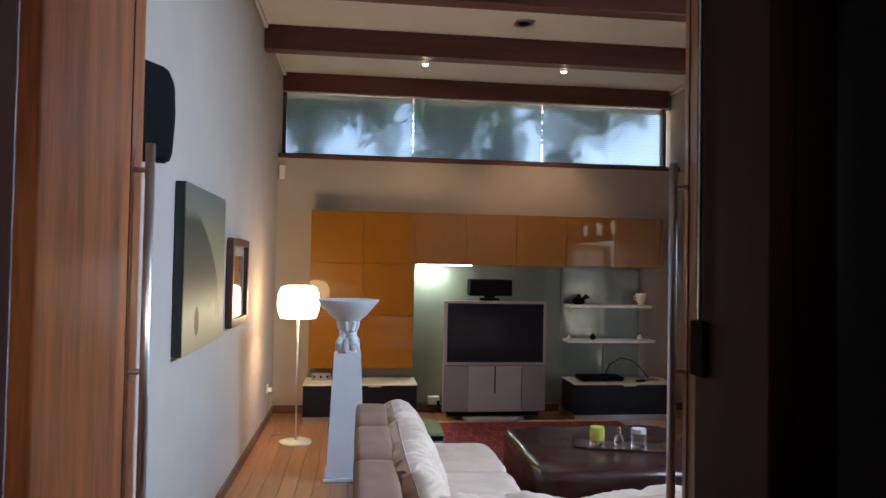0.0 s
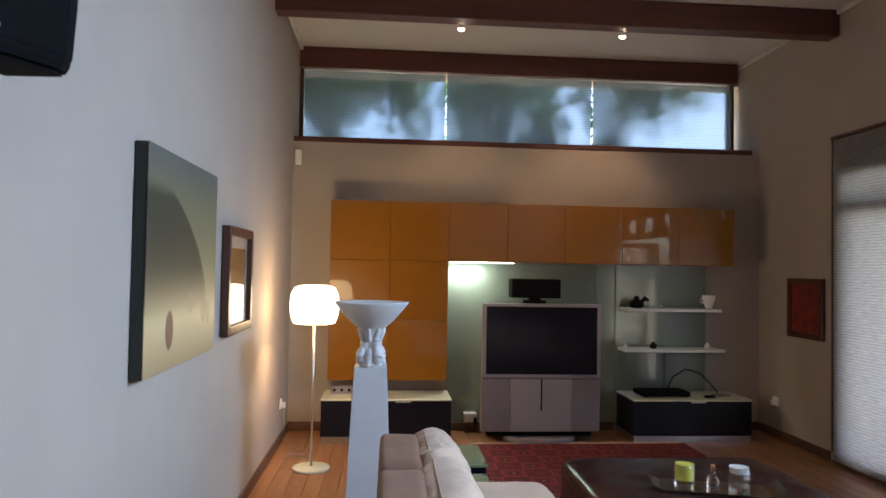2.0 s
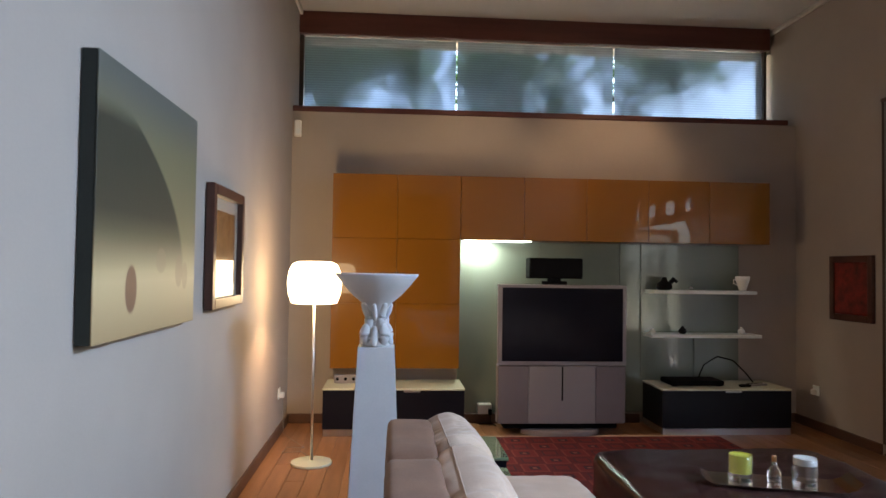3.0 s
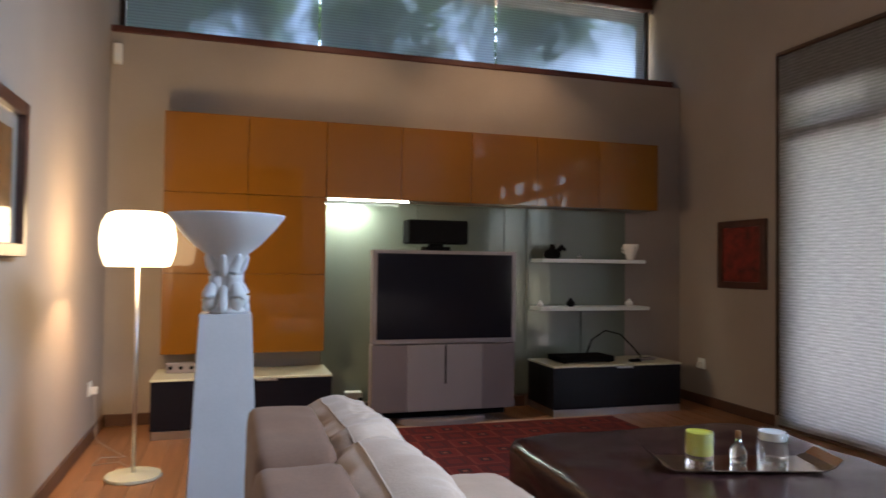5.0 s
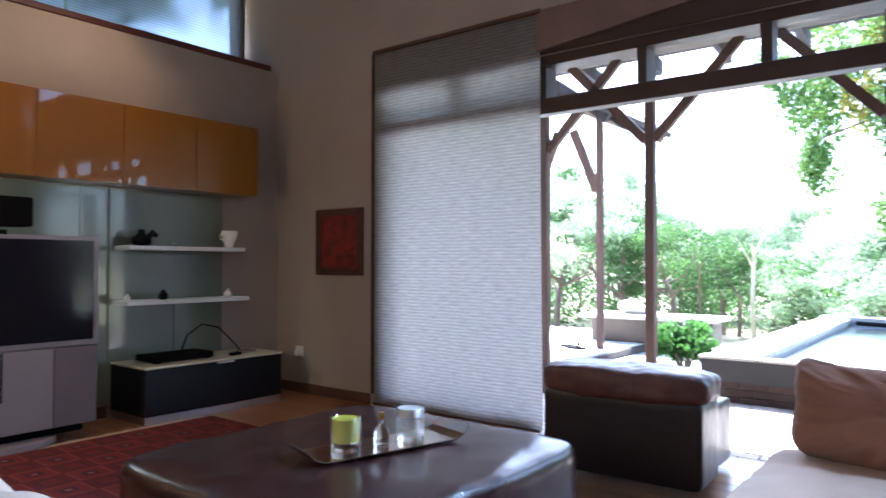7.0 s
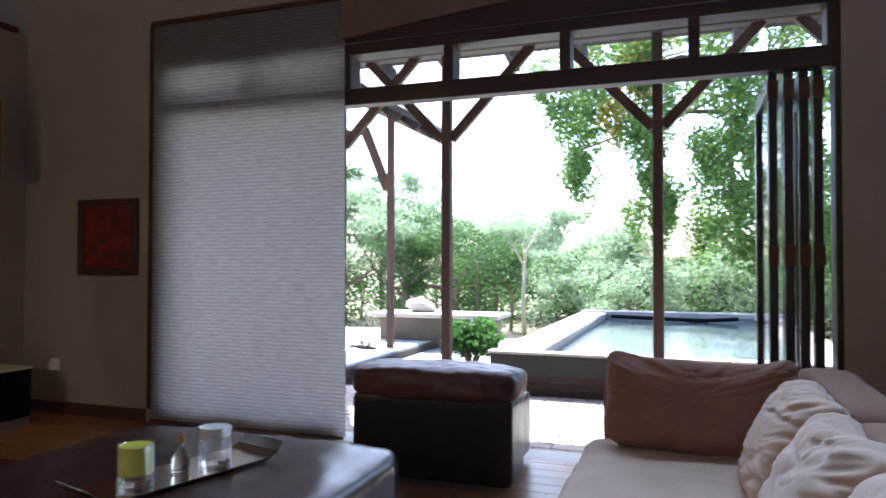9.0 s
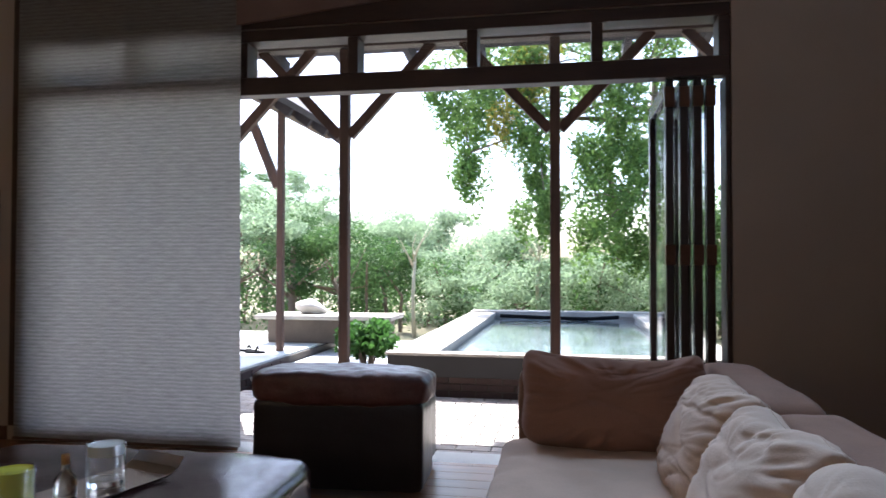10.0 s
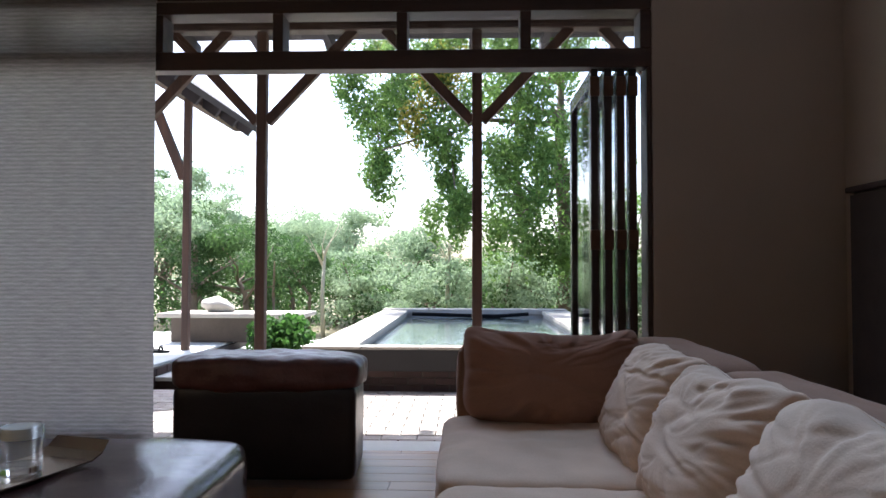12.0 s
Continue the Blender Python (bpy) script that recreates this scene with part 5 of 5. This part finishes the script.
def tree(name, loc, height, trunk_r, limbs, clumps, leaf, size, seed, label, lean=(0, 0), spread=2.0, crown_z=0.6, per=260, group="", squash=0.6):
    rng = random.Random(seed)
    t = thing(name, loc, label, "tree", group)
    bm = bmesh.new()
    top = Vector((lean[0], lean[1], height * crown_z))
    pts = [Vector((0, 0, -0.1)), top * 0.35 + Vector((rng.uniform(-.1, .1), rng.uniform(-.1, .1), 0)), top * 0.7 + Vector((rng.uniform(-.15, .15), rng.uniform(-.15, .15), 0)), top]
    tube(pts, [trunk_r * 1.25, trunk_r, trunk_r * 0.8, trunk_r * 0.55], 9, bm)
    tips = []
    for k in range(limbs):
        a = 2 * math.pi * k / limbs + rng.uniform(-0.4, 0.4)
        st = pts[1].lerp(top, rng.uniform(0.2, 1.0))
        r = spread * rng.uniform(0.55, 1.0)
        tip = Vector((top.x + r * math.cos(a), top.y + r * math.sin(a), height * rng.uniform(crown_z + 0.05, 0.95)))
        mid = st.lerp(tip, 0.5) + Vector((rng.uniform(-.3, .3), rng.uniform(-.3, .3), -0.1 * height * rng.random()))
        tube([st, mid, tip], [trunk_r * 0.45, trunk_r * 0.28, trunk_r * 0.08], 6, bm)
        tips.append((mid, tip))
    part("trunk", bm, "bark", t, smooth=True)
    cm = bmesh.new()
    for k in range(clumps):
        mid, tip = tips[k % len(tips)]
        c = mid.lerp(tip, rng.uniform(0.35, 1.15)) + Vector((rng.gauss(0, .28), rng.gauss(0, .28), rng.gauss(0, .22))) * spread * 0.55
        leaves(cm, c, spread * rng.uniform(0.16, 0.36), per, size, rng, squash, 0.0)
    part("crown", cm, leaf, t)
    return t


def shrub(loc, r, h, leaf, seed, label, count=1200, size=0.035, name="shrub"):
    rng = random.Random(seed)
    s = thing(name, loc, label, "shrub")
    st = bmesh.new()
    cm = bmesh.new()
    for k in range(14):
        a = rng.uniform(0, 6.28)
        tip = Vector((r * rng.uniform(.3, .9) * math.cos(a), r * rng.uniform(.3, .9) * math.sin(a), h * rng.uniform(.6, 1)))
        tube([(0, 0, 0), tip * 0.5 + Vector((0, 0, 0.05)), tip], [0.012, 0.008, 0.003], 5, st)
        leaves(cm, tip * 0.85, r * 0.42, count // 14, size, rng, 0.8, 0.0)
    part("stems", st, "bark", s)
    part("foliage", cm, leaf, s)
    return s


shrub((7.0, 4.98, -0.02), 0.40, 0.52, "leaf_bright", 3, "bright green leafy shrub at the terrace edge", 3000, 0.038)

# woodland beyond the pool
def skyline(x, y):
    """Height of the wood's top: high in the north, falling towards the pool's end."""
    a = (y - 3.16) / (x - 0.3) - 0.036
    return 1.2 + (x - 0.3) * float(np.interp(a, (-0.2, 0.0, 0.03, 0.07, 0.11, 0.3, 0.36, 0.42), (0.015, 0.02, 0.03, 0.058, 0.085, 0.092, 0.125, 0.175)))


rngw = random.Random(11)
AC = "spreading feathery acacia tree, pale leaves coloured to suggest haze"
rs = random.Random(5)
for k in range(17):
    x = (14.5, 17.0, 19.5)[k % 3] + rs.uniform(-0.8, 0.8)
    y = -1.5 + k * 0.95 + rs.uniform(-0.5, 0.5)
    tree("acacia_tree", (x, y, -0.4), skyline(x, y) + rs.uniform(0.05, 0.4), 0.07, 8, 56, "leaf_dark" if k % 4 == 1 else "leaf_hazed", 0.038, k + 1, AC, spread=1.6, crown_z=0.45, per=330, group="acacia trees", squash=0.5, lean=(0.2, rs.uniform(-0.4, 0.4)))


def hanging_tree(loc, label, boxes, leaf, seed, trunk_r, top, size=0.043):
    """A tall tree whose leafy boughs fill the given boxes (centre, half sizes, clumps)."""
    rng = random.Random(seed)
    t = thing("big_tree", loc, label, "tree")
    bm, cm = bmesh.new(), bmesh.new()
    trunk = [Vector((0, 0, -0.1)), Vector((0.1, -0.1, top * 0.3)), Vector((-0.1, 0.1, top * 0.6)), Vector((0, 0, top))]
    tube(trunk, [trunk_r * 1.2, trunk_r, trunk_r * 0.7, trunk_r * 0.25], 10, bm)
    for (cx_, cy_, cz_), (hx_, hy_, hz_), n_ in boxes:
        hub = Vector((cx_, cy_, cz_))
        start = trunk[1].lerp(trunk[3], min(1, max(0.1, cz_ / top)))
        tube([start, start.lerp(hub, 0.5) + Vector((0, 0, 0.35)), hub], [trunk_r * 0.4, trunk_r * 0.25, 0.02], 6, bm)
        for _ in range(n_):
            c = hub + Vector((rng.uniform(-hx_, hx_), rng.uniform(-hy_, hy_), rng.uniform(-hz_, hz_)))
            if rng.random() < 0.5:
                tube([hub.lerp(c, 0.3), hub.lerp(c, 0.7) + Vector((0, 0, 0.1)), c], [0.02, 0.012, 0.004], 5, bm)
            leaves(cm, c, rng.uniform(0.20, 0.46), 210, size, rng, 1.0, 0.0)
            leaves(cm, c - Vector((0, 0, 0.35)), rng.uniform(0.12, 0.25), 60, size, rng, 1.6, 0.0)
    part("trunk", bm, "bark", t, smooth=True)
    part("crown", cm, leaf, t)
    return t


hanging_tree((14.2, 1.25, -0.4), "large dense green tree hanging over the end of the pool", (
    ((-1.0, 0.55, 4.7), (0.9, 1.1, 1.3), 50), ((-1.0, 0.4, 2.6), (0.9, 1.1, 1.0), 42), ((-1.1, 2.25, 3.9), (0.6, 0.35, 1.8), 28),
    ((-1.2, 3.55, 4.8), (0.7, 0.75, 0.75), 18), ((-1.2, 3.5, 3.6), (0.3, 0.25, 0.7), 8), ((-1.2, 2.2, 6.0), (1.2, 2.1, 0.5), 15),
    ((-0.8, -1.2, 1.9), (0.9, 1.0, 0.9), 20)), "leaf", 31, 0.16, 6.0, 0.052)
hanging_tree((12.9, -2.6, -0.4), "large dense green tree beside the pool", (
    ((0, 0.6, 4.0), (1.2, 1.6, 1.6), 30), ((-0.4, 0.4, 2.2), (1.1, 1.4, 1.0), 24)), "leaf", 32, 0.15, 5.5)
hanging_tree((15.6, 2.0, -0.4), "slender tree with yellowing leaves behind the green one", (
    ((-2.6, 1.7, 5.1), (0.4, 0.45, 0.45), 9), ((-2.4, 2.4, 4.3), (0.4, 0.35, 0.4), 3), ((-1.0, 2.4, 5.7), (0.7, 0.9, 0.5), 6)), "leaf_gold", 33, 0.08, 6.4)
# far clumps take the leaf colour that has haze in it
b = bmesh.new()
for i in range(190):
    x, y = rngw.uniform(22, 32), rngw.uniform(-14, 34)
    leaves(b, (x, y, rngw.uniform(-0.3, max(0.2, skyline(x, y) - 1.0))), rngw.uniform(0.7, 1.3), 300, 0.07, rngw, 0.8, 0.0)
tagged(new("far_woodland", finish("far_woodland_crown", b, "leaf_hazed")), "", "", "", "stuff")
b = bmesh.new()
for i in range(260):
    x, y = rngw.uniform(14.0, 19), rngw.uniform(-6, 16)
    leaves(b, (x, y, rngw.uniform(-0.3, 0.8)), rngw.uniform(0.35, 0.95), 150, 0.055, rngw, 0.9, 0.0)
tagged(new("undergrowth", finish("undergrowth_crown", b, "leaf_dark")), "", "", "", "stuff")
b = bmesh.new()
for i in range(80):
    x, y = rngw.uniform(13.2, 22), rngw.uniform(-5, 15)
    tube([(x, y, -0.4), (x + rngw.uniform(-.2, .2), y + rngw.uniform(-.2, .2), 0.45), (x + rngw.uniform(-.5, .5), y + rngw.uniform(-.5, .5), 1.15)], [0.05, 0.035, 0.015], 5, b)
tagged(new("thin_trunks", finish("thin_trunks", b, "bark")), "", "", "", "stuff")
for x, y, h, fork, nm in ((13.6, 5.95, 1.75, 0.0, "slender pale tree trunk at the wood's edge"), (14.4, 3.55, 1.9, 0.15, "thin pale bare tree at the wood's edge"), (13.4, 8.4, 1.9, 0.7, "low forked grey tree at the wood's edge")):
    s_ = thing("slender_tree", (x, y, -0.4), nm, "tree")
    b = bmesh.new()
    r_ = 0.045 if fork < 0.5 else 0.085
    tube([(0, 0, 0), (0.02, 0.03, h * 0.5), (0, -0.02, h)], [r_, r_ * 0.85, r_ * 0.6], 8, b)
    for k in range(6):
        a, z0 = k * 1.05, h * (0.35 if fork > 0.5 else 0.75) + 0.08 * k
        e_ = 0.5 + fork
        tube([(0, 0, z0), (0.3 * e_ * math.cos(a), 0.35 * e_ * math.sin(a), z0 + 0.3), (0.7 * e_ * math.cos(a + .3), 0.8 * e_ * math.sin(a + .3), z0 + 0.6)], [r_ * 0.4, r_ * 0.22, 0.005], 6, b)
    part("trunk", b, "pale_bark" if fork < 0.5 else "bark", s_, smooth=True)
sd = thing("sandals", (7.72, 6.52, 0.086), "pair of dark rubber sandals on the terrace beside a post", "shoes")
for dx, dy in ((0, 0), (0.12, 0.16)):
    sole = part("sandal", soft_block(0.10, 0.25, 0.025, 5, 0.9, 0, 0.001, 3, 4.0), "black", sd, loc=(dx, dy, 0.001), smooth=True)
    part("strap", tube([(dx - 0.045, dy - 0.03, 0.02), (dx - 0.02, dy - 0.03, 0.07), (dx + 0.02, dy - 0.03, 0.07), (dx + 0.045, dy - 0.03, 0.02)], 0.012, 6), "black", sd, smooth=True)
# trees behind the high window
hanging_tree((-0.6, 11.0, -0.4), "dark leafy tree whose boughs hang behind the high window", (
    ((-0.6, -0.9, 4.65), (0.5, 0.4, 0.35), 15), ((0.5, -0.9, 4.75), (0.8, 0.4, 0.30), 15), ((0.1, -0.9, 4.2), (0.15, 0.3, 0.45), 5), ((1.0, -0.9, 4.3), (0.2, 0.3, 0.3), 4)), "leaf_dark", 61, 0.13, 5.6, 0.05)
hanging_tree((2.6, 11.2, -0.4), "dark leafy tree with low boughs behind the high window", (
    ((-0.8, -1.0, 4.65), (0.7, 0.4, 0.35), 13), ((-0.9, -1.0, 4.1), (0.55, 0.3, 0.45), 8), ((-0.2, -1.0, 3.7), (0.2, 0.3, 0.25), 5), ((0.9, -1.0, 4.7), (0.6, 0.4, 0.30), 10), ((0.75, -1.0, 3.9), (0.10, 0.2, 0.7), 6), ((2.0, -1.0, 4.85), (0.5, 0.4, 0.25), 6)), "leaf_dark", 62, 0.13, 5.6, 0.05)

# ---- clay pavers ----
rngp = random.Random(8)
pm = [finish("paver", box(-0.108, 0.108, -0.052, 0.052, -0.03, 0, 0.004), "brick") for _ in range(1)]
count = 0
for i in range(int((6.26 - GX) / 0.112)):
    x = GX + 0.06 + i * 0.112
    for k in range(26):
        y = 0.7 + k * 0.222 + (0.111 if i % 2 else 0)
        if y > 5.95 or y < 2.2:
            continue
        ob = new("paver", pm[0])
        ob.matrix_world = pose(x, y, PAVE + rngp.uniform(-0.002, 0.002), 0, 0, 90 + rngp.uniform(-0.8, 0.8))
        ob["kind"] = "structure"
        count += 1
